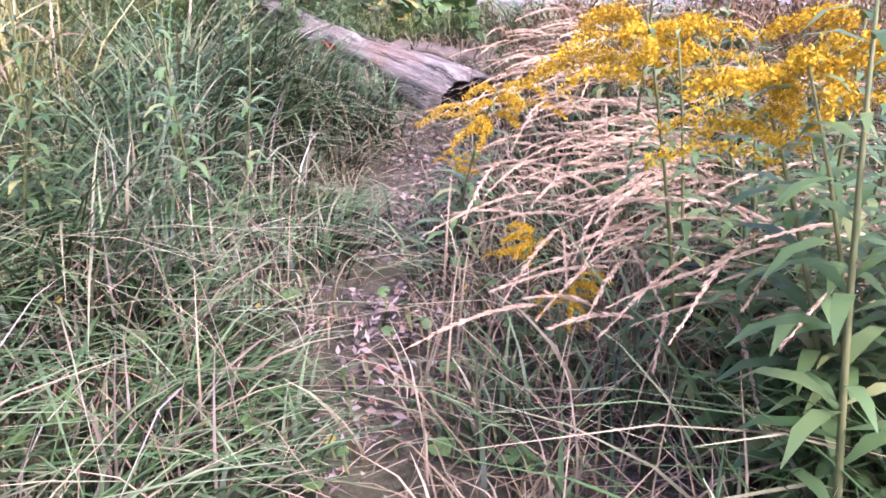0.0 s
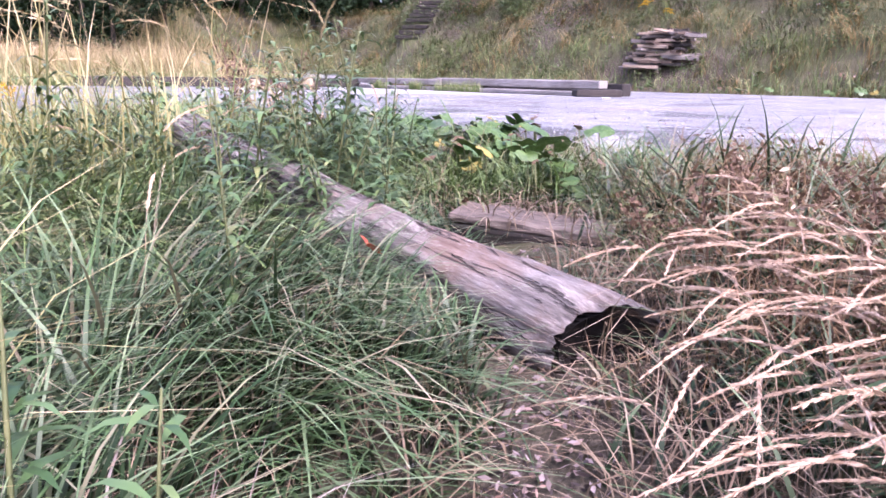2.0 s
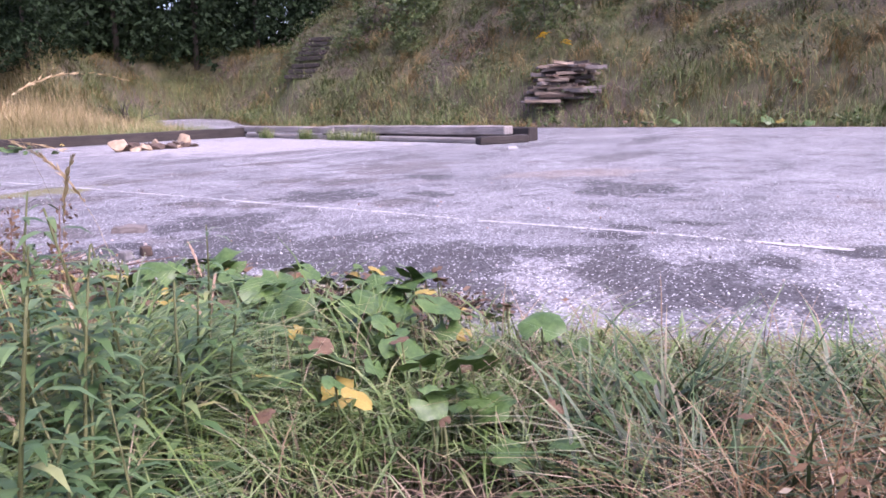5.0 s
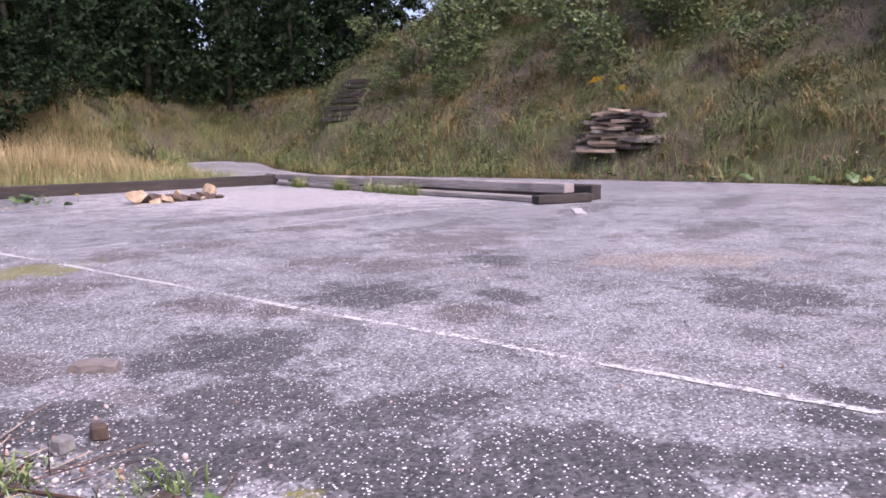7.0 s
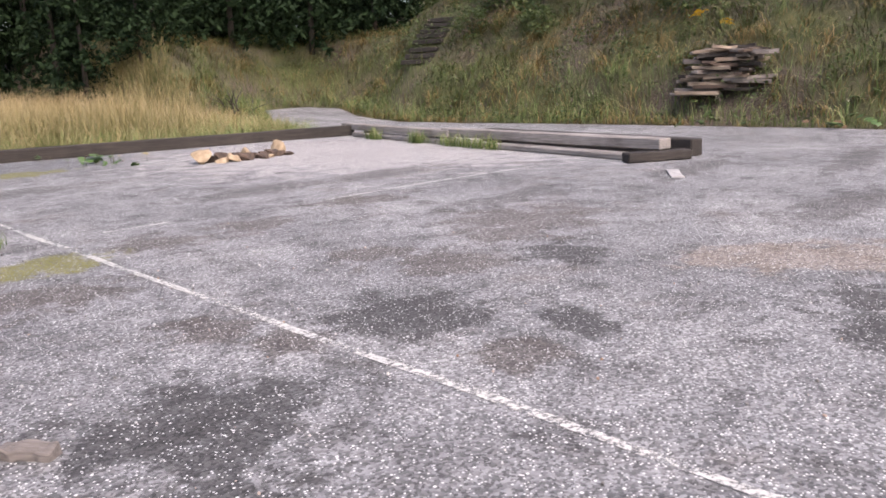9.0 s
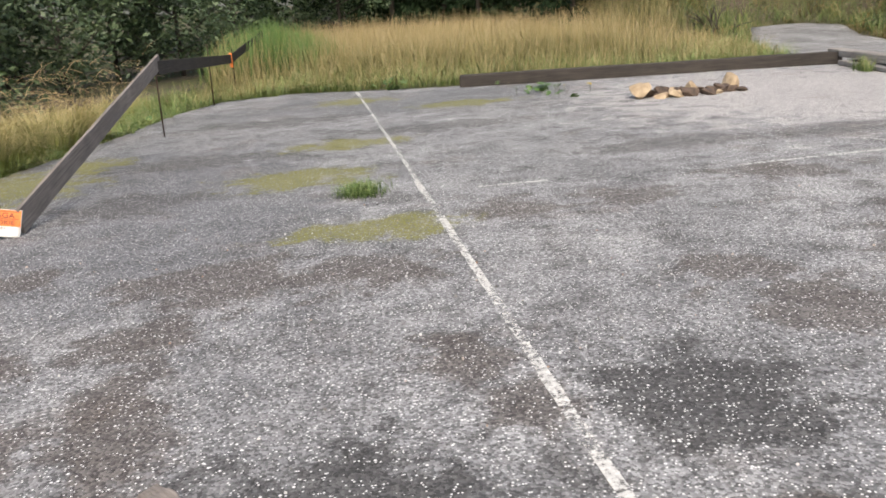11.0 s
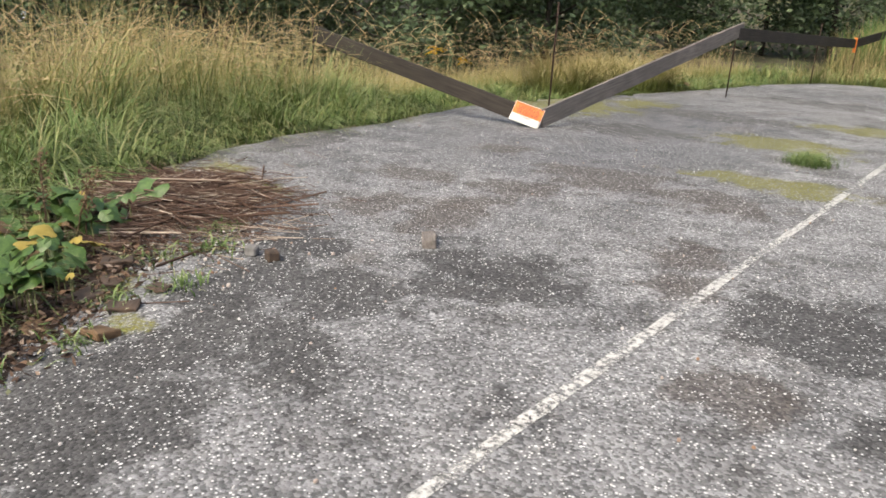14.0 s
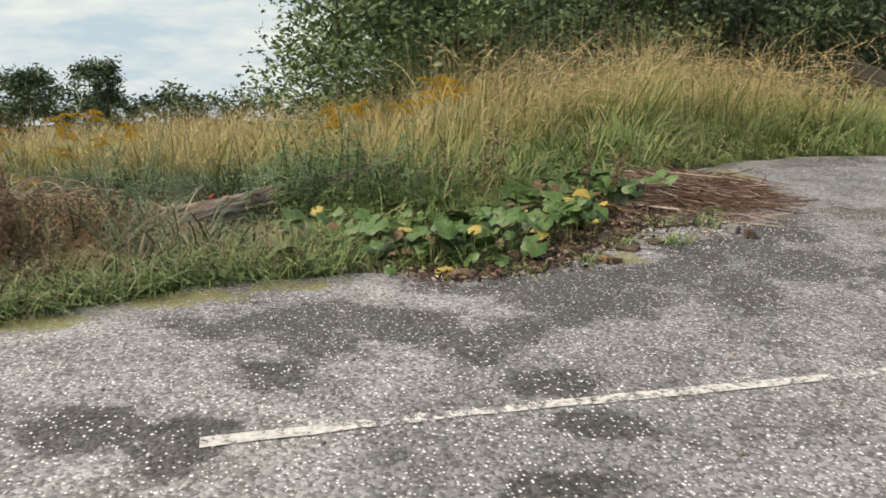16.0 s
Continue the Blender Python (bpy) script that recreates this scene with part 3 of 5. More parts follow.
def seed_heads(roots, tall, lean, bend, plume=0.3, spikes=330, size=0.018, stalk=0.0022):
    """Arching grass stalks that end in feathery heads."""
    n = len(roots)
    reach, swing, sag, drop = arch = (0.5, 2.6, 0.4, 3.2)
    parts = [blades(roots, tall, lean, bend, np.full(n, stalk), 8, arch)]
    t = rng.uniform(1 - plume, 1.0, (n, spikes))
    c, s = np.cos(lean)[:, None], np.sin(lean)[:, None]
    h, b = tall[:, None], bend[:, None]
    out, up = h * b * reach * t**swing, h * (t - sag * b * t**drop)
    dout, dup = h * b * reach * swing * t ** (swing - 1), h * (1 - sag * drop * b * t ** (drop - 1))
    p = np.stack([roots[:, 0:1] + out * c, roots[:, 1:2] + out * s, roots[:, 2:3] + up], -1)
    d = np.stack([dout * c, dout * s, dup], -1)
    d /= np.linalg.norm(d, axis=-1, keepdims=True)
    d = d + rng.normal(0, 0.14, d.shape)
    d /= np.linalg.norm(d, axis=-1, keepdims=True)
    ln = size * (0.5 + rng.uniform(0, 1, t.shape)) * np.clip(1.35 - np.abs((t - 1 + plume * 0.6) / plume) * 1.3, 0.35, 1)
    q = np.cross(d, rng.normal(0, 1, d.shape))
    q /= np.linalg.norm(q, axis=-1, keepdims=True) + 1e-9
    e = p + d * ln[..., None]
    mid = p + d * ln[..., None] * 0.45
    wq = q * (ln * 0.085)[..., None]
    v = np.stack([p, mid + wq, e, mid - wq], 2).reshape(-1, 3)
    f = np.arange(len(v)).reshape(-1, 4)
    parts.append((v, f, rng.uniform(0, 1, len(v) // 4).repeat(4)))
    return join(parts)


def leaf_cloud(centres, size, flat=0.5, droop=0.0):
    """Small pointed leaves at the given places, each a bent pair of facets."""
    n = len(centres)
    d = rng.normal(0, 1, (n, 3))
    d[:, 2] = d[:, 2] * flat - droop
    d /= np.linalg.norm(d, axis=1, keepdims=True)
    q = np.cross(d, rng.normal(0, 1, (n, 3)))
    q /= np.linalg.norm(q, axis=1, keepdims=True)
    s = (size * rng.uniform(0.6, 1.3, n))[:, None]
    v = np.stack([centres - d * s, centres + q * s * 0.42, centres + d * s, centres - q * s * 0.42], 1).reshape(-1, 3)
    return v, np.arange(4 * n).reshape(-1, 4), rng.uniform(0, 1, n).repeat(4)


# ---- ground and asphalt ----
def axis(lo, a, b, hi, step):
    return np.unique(np.round(np.concatenate([-np.geomspace(-lo, -a + 1e-6, 14) if a < 0 else [], np.arange(a, b, step), np.geomspace(b, hi, 14)]), 3))


def build_ground():
    xs, ys = axis(-1500, -24, 34, 1500, 0.3), axis(-1500, -14, 60, 1500, 0.4)
    gx, gy = np.meshgrid(xs, ys, indexing="ij")
    z = height(gx.ravel(), gy.ravel())
    far = np.maximum(np.hypot(gx.ravel(), gy.ravel()) - 120, 0)
    z = np.where(far > 0, np.minimum(z, 16), z)
    v = np.stack([gx.ravel(), gy.ravel(), z], 1)
    i = np.arange(len(xs) - 1)[:, None] * len(ys) + np.arange(len(ys) - 1)[None]
    f = np.stack([i, i + len(ys), i + len(ys) + 1, i + 1], -1).reshape(-1, 4)
    tagged(new("ground", mesh_from("ground", v, f, GROUND)), "rough overgrown earth with dry litter", "ground", kind="structure")


def build_lot():
    step = 0.25
    xs, ys = np.arange(-6, 24, step), np.arange(-12, 41, step)
    gx, gy = np.meshgrid(xs, ys, indexing="ij")
    d = lot_side(gx.ravel(), gy.ravel()).reshape(gx.shape)
    inside = d < 0.0
    cell = (inside[:-1, :-1].astype(int) + inside[1:, :-1] + inside[1:, 1:] + inside[:-1, 1:]) >= 3
    used = np.zeros(gx.shape, bool)
    for a, b in ((0, 0), (1, 0), (1, 1), (0, 1)):
        used[a:gx.shape[0] - 1 + a, b:gx.shape[1] - 1 + b] |= cell
    rim = used & (d > -step * 0.9)
    # pull the outer vertices onto the edge and fray it a little
    e = 0.01
    px, py = gx[rim], gy[rim]
    nx = (lot_side(px + e, py) - lot_side(px - e, py)) / (2 * e)
    ny = (lot_side(px, py + e) - lot_side(px, py - e)) / (2 * e)
    cnt = np.zeros(gx.shape, int)
    for a, b in ((0, 0), (1, 0), (1, 1), (0, 1)):
        cnt[a:gx.shape[0] - 1 + a, b:gx.shape[1] - 1 + b] += cell
    edge = (cnt < 4) & used
    sel = edge[rim]
    wob = 0.05 * waves(px, py, 6.0)
    gx[rim] = np.where(sel, px - nx * (d[rim] + wob), px)
    gy[rim] = np.where(sel, py - ny * (d[rim] + wob), py)
    idx = -np.ones(gx.shape, int)
    idx[used] = np.arange(used.sum())
    x, y = gx[used], gy[used]
    v = np.stack([x, y, lot_z(x, y) + 0.006 * waves(x, y, 1.7)], 1)
    c = np.argwhere(cell)
    f = np.stack([idx[c[:, 0], c[:, 1]], idx[c[:, 0] + 1, c[:, 1]], idx[c[:, 0] + 1, c[:, 1] + 1], idx[c[:, 0], c[:, 1] + 1]], 1)
    me = mesh_from("pavement", v, f, ASPHALT)
    bm = bmesh.new()
    bm.from_mesh(me)
    rims = [g for g in bm.edges if g.is_boundary]
    ext = bmesh.ops.extrude_edge_only(bm, edges=rims)
    for g in ext["geom"]:
        if isinstance(g, bmesh.types.BMVert):
            g.co.z -= 0.09
    bm.to_mesh(me)
    bm.free()
    tagged(new("pavement", me), "cracked grey asphalt with pale chippings and damp stains", "pavement", kind="structure")


def strip(name, x0, y0, x1, y1, wide, label):
    """A painted line that follows the surface, 4 mm above it."""
    n = max(2, int(math.hypot(x1 - x0, y1 - y0) / 0.12))
    t = np.linspace(0, 1, n)
    x, y = x0 + (x1 - x0) * t, y0 + (y1 - y0) * t
    dx, dy = (x1 - x0), (y1 - y0)
    ln = math.hypot(dx, dy)
    nx, ny = -dy / ln, dx / ln
    v = []
    for sgn in (-1, 1):
        w = wide / 2 * (1 + 0.2 * waves(x * 3 + sgn, y * 3, 7.0) + 0.2 * waves(x + sgn, y, 1.6))
        px, py = x + sgn * nx * w, y + sgn * ny * w
        v.append(np.stack([px, py, lot_z(px, py) + 0.006 * waves(px, py, 1.7) + 0.005], 1))
    v = np.concatenate(v)
    i = np.arange(n - 1)
    f = np.stack([i, i + 1, n + i + 1, n + i], 1)
    tagged(new(name, mesh_from(name, v, f, PAINT)), label, "road marking", kind="structure")


build_ground()
build_lot()
strip("trim_line_long", 0, -0.5, 0, 9.2, 0.056, "worn white painted line on the asphalt")
strip("trim_line_middle", 0.0, 9.3, -0.02, 17.3, 0.045, "almost vanished white painted line on the asphalt")
strip("trim_line_far", -0.02, 17.5, -0.03, 19.0, 0.09, "faded white painted line on the asphalt")
strip("trim_line_cross", 3.0, 8.12, 7.1, 8.12, 0.07, "faded white cross line on the asphalt")
strip("trim_line_stub", 0.5, 8.25, 1.15, 8.22, 0.06, "faded short white cross line on the asphalt")


# ---- timber on the lot ----
def beam(name, a, b, wide, tall, material, label, group="beams", twist=0.0, seed=1):
    a, b = Vector(a), Vector(b)
    d = b - a
    ln = d.length
    ob = part(name, box(ln, wide, tall, 0.018, 0.006, 9, seed=seed), material)
    turn = d.to_track_quat("X", "Z").to_matrix().to_4x4() @ Matrix.Rotation(twist, 4, "X")
    ob.matrix_world = Matrix.Translation((a + b) / 2) @ turn
    return tagged(ob, label, "timber beam", group)


beam("timber_beam", (2.15, 18.25, -0.01), (10.0, 16.75, -0.01), 0.24, 0.26, WOOD_DARK, "long dark squared timber lying at the meadow's edge", seed=3)
beam("timber_beam", (10.15, 17.2, 0.14), (8.95, 12.1, 0.14), 0.26, 0.15, WOOD_PALE, "weathered grey timber resting on a lower beam", seed=4)
beam("timber_beam", (9.05, 12.4, 0.15), (8.2, 6.85, 0.15), 0.26, 0.17, WOOD_PALE, "weathered grey timber stacked on a lower beam", seed=5)
beam("timber_beam", (9.8, 16.3, 0.0), (7.95, 7.1, 0.0), 0.3, 0.1, WOOD_PALE, "grey lower timber lying on the asphalt", seed=6)
beam("timber_beam", (9.85, 12.0, 0.0), (8.85, 6.7, 0.0), 0.26, 0.26, WOOD_DARK, "dark timber lying behind the stacked beams", seed=7)
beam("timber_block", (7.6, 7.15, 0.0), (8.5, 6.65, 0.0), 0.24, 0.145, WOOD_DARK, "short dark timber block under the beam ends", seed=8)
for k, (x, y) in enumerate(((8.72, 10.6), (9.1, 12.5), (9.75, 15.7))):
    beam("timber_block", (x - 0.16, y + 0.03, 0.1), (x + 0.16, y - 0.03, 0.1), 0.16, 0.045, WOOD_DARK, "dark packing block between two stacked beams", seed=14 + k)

# ---- fence of planks on steel rods ----
def plank(name, a, b, tall, thick, material, label, parent=None):
    a, b = Vector(a), Vector(b)
    d = b - a
    ob = part(name, box(d.length, thick, tall, 0.006, 0.003, 7, seed=int(abs(a.x * 50))), material, parent, label)
    ob.matrix_world = Matrix.Translation((a + b) / 2) @ d.to_track_quat("X", "Z").to_matrix().to_4x4()
    return ob


def fence():
    f = empty("plank_fence", Matrix.Identity(4), "sagging plank barrier on thin rusty rods, fallen at one corner", "fence")
    plank("plank", (-3.45, 8.2, 0.0), (-3.2, 14.1, 1.02), 0.22, 0.035, WOOD_GREY, "", f)
    plank("plank", (-3.2, 13.9, 0.95), (-2.85, 21.4, 0.72), 0.2, 0.03, WOOD_DARK, "", f)
    plank("plank", (-2.85, 21.3, 0.72), (-2.3, 26.0, 1.2), 0.2, 0.03, WOOD_DARK, "", f)
    plank("plank", (-3.65, 8.2, 0.0), (-6.7, 7.65, 0.76), 0.2, 0.03, WOOD_DARK, "", f)
    for (x, y), h in {(-4.05, 9.35): 1.5, (-3.27, 13.95): 1.3, (-3.05, 18.6): 1.35, (-2.85, 21.5): 1.2, (-2.4, 24.5): 1.25, (-6.75, 7.7): 1.35}.items():
        z = float(height(x, y)) - 0.05
        part("rod", rod([(x, y, z), (x + 0.01, y, z + h * 0.5), (x + 0.03, y - 0.02, z + h)], 0.012, 6), RUST, f)
    part("strap", box(0.06, 0.06, 0.34, 0.004, at=(-2.85, 21.33, 0.62)), ORANGE, f, "orange strap round the plank joint")
    return f


def warning_sign():
    """A curled warning board that leans on the foot of the planks."""
    s = empty("warning_sign", pose(-3.62, 8.05, 0.03, -20, 14, 14) @ Matrix.Diagonal((0.68, 0.7, 0.62, 1)), "orange and white warning sign, curled and leaning on the planks", "sign")
    n, m = 10, 10
    def sheet(x0, x1, z0, z1, off):
        gx, gz = np.meshgrid(np.linspace(x0, x1, n), np.linspace(z0, z1, m), indexing="ij")
        curl = -0.35 * np.clip(0.16 - gz, 0, 1) ** 1.3 - off
        v = np.stack([gx.ravel(), curl.ravel(), gz.ravel()], 1)
        i = (np.arange(n - 1)[:, None] * m + np.arange(m - 1)[None]).ravel()
        return v, np.stack([i, i + m, i + m + 1, i + 1], 1)
    v, q = sheet(-0.27, 0.27, 0.0, 0.38, 0.0)
    p = part("panel", mesh_from("panel", v, q, WHITE), WHITE, s)
    md = p.modifiers.new("thickness", "SOLIDIFY")
    md.thickness = 0.004
    v, q = sheet(-0.262, 0.262, 0.15, 0.372, 0.005)
    part("orange_field", mesh_from("orange_field", v, q, ORANGE), ORANGE, s, "orange upper half")
    for k in range(2):
        v, q = sheet(-0.235, 0.235, *((0.345, 0.352) if k else (0.245, 0.252)), 0.009)
        part("oval_rim", mesh_from("oval_rim", v, q, INK), INK, s)
    for text, size, z, thick in (("UWAGA", 0.1, 0.262, 0.009), ("G\u0141\u0118BOKIE", 0.085, 0.172, 0.009), ("WYKOPY", 0.05, 0.1, 0.03)):
        cu = bpy.data.curves.new("lettering", "FONT")
        cu.body, cu.size, cu.align_x, cu.extrude = text, size, "CENTER", 0.001
        tmp = new("lettering", cu)
        me = bpy.data.meshes.new_from_object(tmp.evaluated_get(bpy.context.evaluated_depsgraph_get()))
        bpy.data.objects.remove(tmp)
        me.materials.clear()
        me.materials.append(INK)
        ob = part("lettering", me, INK, s, "dark red printed lettering")
        ob.matrix_basis = pose(0, -thick - 0.002, z, 90 if z > 0.12 else 78, 0, 0)
    return s


fence()
warning_sign()

# ---- the fallen log and the half-buried plank by the path ----
def fallen_log():
    a, b = Vector((-3.955, -1.16, -0.372)), Vector((-4.1, 0.95, 0.1))
    d = b - a
    log = empty("fallen_log", Matrix.Translation(a) @ d.to_track_quat("X", "Z").to_matrix().to_4x4(), "bleached fallen log without bark, rotten at its cut end", "log")
    ln, sides, n = d.length, 48, 90
    bm = bmesh.new()
    rings = []
    for i in range(n):
        t = i / (n - 1)
        c = Vector((ln * t, 0.035 * math.sin(t * 5.2), 0.02 * math.sin(t * 7)))
        r = 0.135 - 0.028 * t + 0.014 * math.sin(t * 11 + 1) + 0.012 * math.exp(-((t - 0.05) ** 2) / 0.004)
        ring = []
        for k in range(sides):
            g = k * math.tau / sides + 0.25 * t
            groove = -abs(noise.noise(Vector((math.cos(g) * 4.0, math.sin(g) * 4.0, t * 1.6 + 0.4 * math.sin(t * 9))))) * 0.045 + noise.noise(Vector((math.cos(g) * 10, math.sin(g) * 10, t * 6))) * 0.011
            knot = -0.05 * math.exp(-((t - 0.6) ** 2) / 0.0012 - (math.sin((g - 2.3) / 2) ** 2) / 0.02) - 0.035 * math.exp(-((t - 0.38) ** 2) / 0.002 - (math.sin((g - 1.2) / 2) ** 2) / 0.01)
            fray = noise.noise(Vector((math.cos(g) * 5, math.sin(g) * 5, 3.1))) * 0.03 if i == 0 else 0.0
            ring.append(bm.verts.new(c + Vector((fray + 0.75 * max(0.0, 1 - t / 0.14) * math.cos(g) * r, math.cos(g) * (r + groove + knot), math.sin(g) * (r + groove + knot)))))
        rings.append(ring)
    for r0, r1 in zip(rings, rings[1:]):
        for k in range(sides):
            bm.faces.new((r0[k], r0[(k + 1) % sides], r1[(k + 1) % sides], r1[k])).smooth = True
    bm.faces.new(rings[-1])
    part("trunk", bm, BARK_GREY, log)
    bm = bmesh.new()
    outer = [bm.verts.new((0.02 + 0.085 * math.cos(k * math.tau / sides), math.cos(k * math.tau / sides) * 0.118, math.sin(k * math.tau / sides) * 0.118)) for k in range(sides)]
    mid = [bm.verts.new((0.11 + 0.05 * math.cos(k * math.tau / sides) + 0.02 * math.sin(k * 3), math.cos(k * math.tau / sides) * 0.07, math.sin(k * math.tau / sides) * 0.07)) for k in range(sides)]
    for k in range(sides):
        bm.faces.new((outer[k], outer[(k + 1) % sides], mid[(k + 1) % sides], mid[k]))
    bm.faces.new(mid)
    part("cut_end", bm, WOOD_CUT, log, "black rotten cut end")
    for x, y, rz in ((-4.22, -0.42, 20), (-4.27, -0.52, 80)):
        lf = new("red_leaf", LEAVES["red_leaf", 2])
        lf.matrix_world = pose(x, y, -0.13, 40, 25, rz) @ Matrix.Diagonal((0.018, 0.03, 0.02, 1))
        tagged(lf, "small red autumn leaf against the log", "leaf")


step_plank = empty("timber_step", pose(-3.1, -0.2, -0.305, 4, 4, -67), "weathered timber step half buried in the grass", "step")
part("tread", box(0.7, 0.24, 0.045, 0.012, 0.01, 6, at=(0, 0, 0.045), seed=12), simple("rotten_tread", (0.05, 0.038, 0.03), (0.27, 0.22, 0.18), 16, 0.92, stretch=(0.5, 2.6, 2.6), bumps=0.9, dist=0.012), step_plank)
# Black front board: wet wood, plus shade under the tread put into its colour.
part("riser", box(0.68, 0.04, 0.13, 0.008, 0.008, 6, at=(0.01, -0.115, -0.085), seed=13), WOOD_CUT, step_plank, "black wet riser board with the tread's shade painted in")
part("back_board", box(0.66, 0.16, 0.09, 0.01, 0.01, 4, at=(0, 0.03, -0.046), seed=15), WOOD_DARK, step_plank)


# ---- stones, boards and litter on the asphalt ----
def stone(name, x, y, r, flat, seed, material, label, rz=0, rx=0, group=""):
    ob = part(name, rock(r, flat, seed), material)
    z = float(lot_z(x, y) if lot_side(x, y) < 0 else height(x, y))
    ob.matrix_world = pose(x, y, z + r * flat * 0.5, rx, 0, rz)
    return tagged(ob, label, "stone", group)


for i, (x, y, r, fl, rx) in enumerate(((4.35, 13.75, 0.24, 0.85, 20), (4.65, 13.65, 0.14, 0.6, 0), (4.9, 13.8, 0.13, 0.5, 10), (5.2, 13.75, 0.2, 0.75, -15), (5.45, 13.6, 0.14, 0.5, 5),
                                       (5.7, 13.75, 0.15, 0.6, 0), (5.95, 13.8, 0.17, 1.35, 8), (5.05, 13.5, 0.11, 0.5, 0), (5.6, 13.5, 0.1, 0.5, 0), (6.1, 13.6, 0.1, 0.4, 0))):
    dark = i in (1, 4, 5, 7)
    stone("stone", x, y, r, fl, 20 + i, STONE_DARK if dark else STONE_OCHRE, "dark flat stone in a row of rubble on asphalt" if dark else "ochre broken stone in a row of rubble on asphalt", i * 37, rx, "rubble row")

rq = random.Random(44)
for i in range(24):
    x, y, r = rq.uniform(4.4, 6.05), rq.uniform(13.45, 13.85), rq.uniform(0.12, 0.22)
    mat_ = (STONE_DARK, STONE_OCHRE, STONE_DARK, STONE_DARK)[i % 4]
    stone("stone", x, y, r, rq.uniform(0.4, 0.7), 90 + i, mat_, ("dark", "ochre", "dark", "dark")[i % 4] + " flat stone piece in a heap of rubble on asphalt", rq.uniform(0, 360), rq.uniform(-25, 25), "rubble row")

chunk = part("wood_chunk", box(0.22, 0.08, 0.05, 0.006, 0.007, 6, seed=31), WOOD_GREY)
chunk.matrix_world = pose(-1.52, 3.7, 0.0, 6, 0, -50)
tagged(chunk, "split weathered wood chunk lying on asphalt", "wood")
for i, (x, y, mat_, lab) in enumerate(((-2.07, 2.84, CONCRETE, "small grey concrete cube on asphalt"), (-1.93, 2.86, STONE_DARK, "small brown brick piece on asphalt"))):
    ob = part("rubble_cube", box(0.07, 0.06, 0.055, 0.008, 0.005, seed=40 + i), mat_)
    ob.matrix_world = pose(x, y, float(lot_z(x, y)), 0, 0, 20 + 50 * i)
    tagged(ob, lab, "rubble")
for i, (x, y, r, h) in enumerate(((-1.8, 1.8, 0.15, 0.05), (-1.98, 2.02, 0.13, 0.04), (-2.22, 1.95, 0.16, 0.035), (-2.08, 1.66, 0.13, 0.03), (-1.95, 1.45, 0.1, 0.025), (-2.5, 2.3, 0.16, 0.05), (-1.72, 1.3, 0.09, 0.03),
                                  (-2.3, 2.15, 0.14, 0.03), (-2.05, 2.25, 0.12, 0.025), (-1.85, 1.1, 0.12, 0.02), (-2.4, 1.75, 0.18, 0.05))):
    ob = part("brick_fragment", box(r, r * 0.7, h * 0.7, 0.005, 0.01, 2, seed=60 + i), STONE_DARK if i % 3 else LEAF_BROWN)
    ob.matrix_world = pose(x, y, float(max(lot_z(x, y), height(x, y))) + 0.004, (i * 37) % 19 - 9, (i * 23) % 15 - 7, i * 47)
    tagged(ob, "brown broken roof tile among leaves at the asphalt edge", "rubble", "tile fragments")
flat = part("board_scrap", box(0.75, 0.16, 0.025, 0.006, 0.006, 3, seed=50), STONE_GREY)
flat.matrix_world = pose(6.75, 5.85, 0.0, 0, 0, 35)
tagged(flat, "pale flat board scrap lying on asphalt", "board")


def pebbles():
    """Loose chippings and crumbs near the edge."""
    vs, fs, o = [], [], 0
    base = bmesh.new()
    bmesh.ops.create_icosphere(base, subdivisions=1, radius=1.0)
    bv = np.array([v.co for v in base.verts])
    bf = np.array([[v.index for v in f.verts] for f in base.faces])
    base.free()
    n = 1500
    x, y = rng.uniform(-4.6, 3, n), rng.uniform(-1, 8, n)
    a = np.arange(n) < 500
    x[a], y[a] = rng.normal(-2.4, 0.3, a.sum()), rng.normal(2.65, 0.35, a.sum())
    keep = lot_side(x, y) < -0.02
    x, y, a = x[keep], y[keep], a[keep]
    r = rng.uniform(0.003, 0.009, len(x)) * np.where(a, 1.35, 1)
    v = bv[None] * r[:, None, None] * rng.uniform(0.6, 1.3, (len(x), 1, 3)) + np.stack([x, y, lot_z(x, y) + r * 0.5], 1)[:, None]
    f = bf[None] + (np.arange(len(x)) * len(bv))[:, None, None]
    m, nt, b = nodes_of("chippings", 0.8)
    geo = nt.nodes.new("ShaderNodeNewGeometry")
    nt.links.new(ramp(nt, geo.outputs["Random Per Island"], [(0, (0.1, 0.09, 0.08)), (0.35, (0.3, 0.29, 0.28)), (0.7, (0.7, 0.69, 0.67)), (1, (0.3, 0.17, 0.1))]), b.inputs["Base Color"])
    tagged(new("gravel", mesh_from("gravel", v.reshape(-1, 3), f.reshape(-1, 3), m)), "loose pale chippings scattered over asphalt", "gravel", kind="stuff")


pebbles()


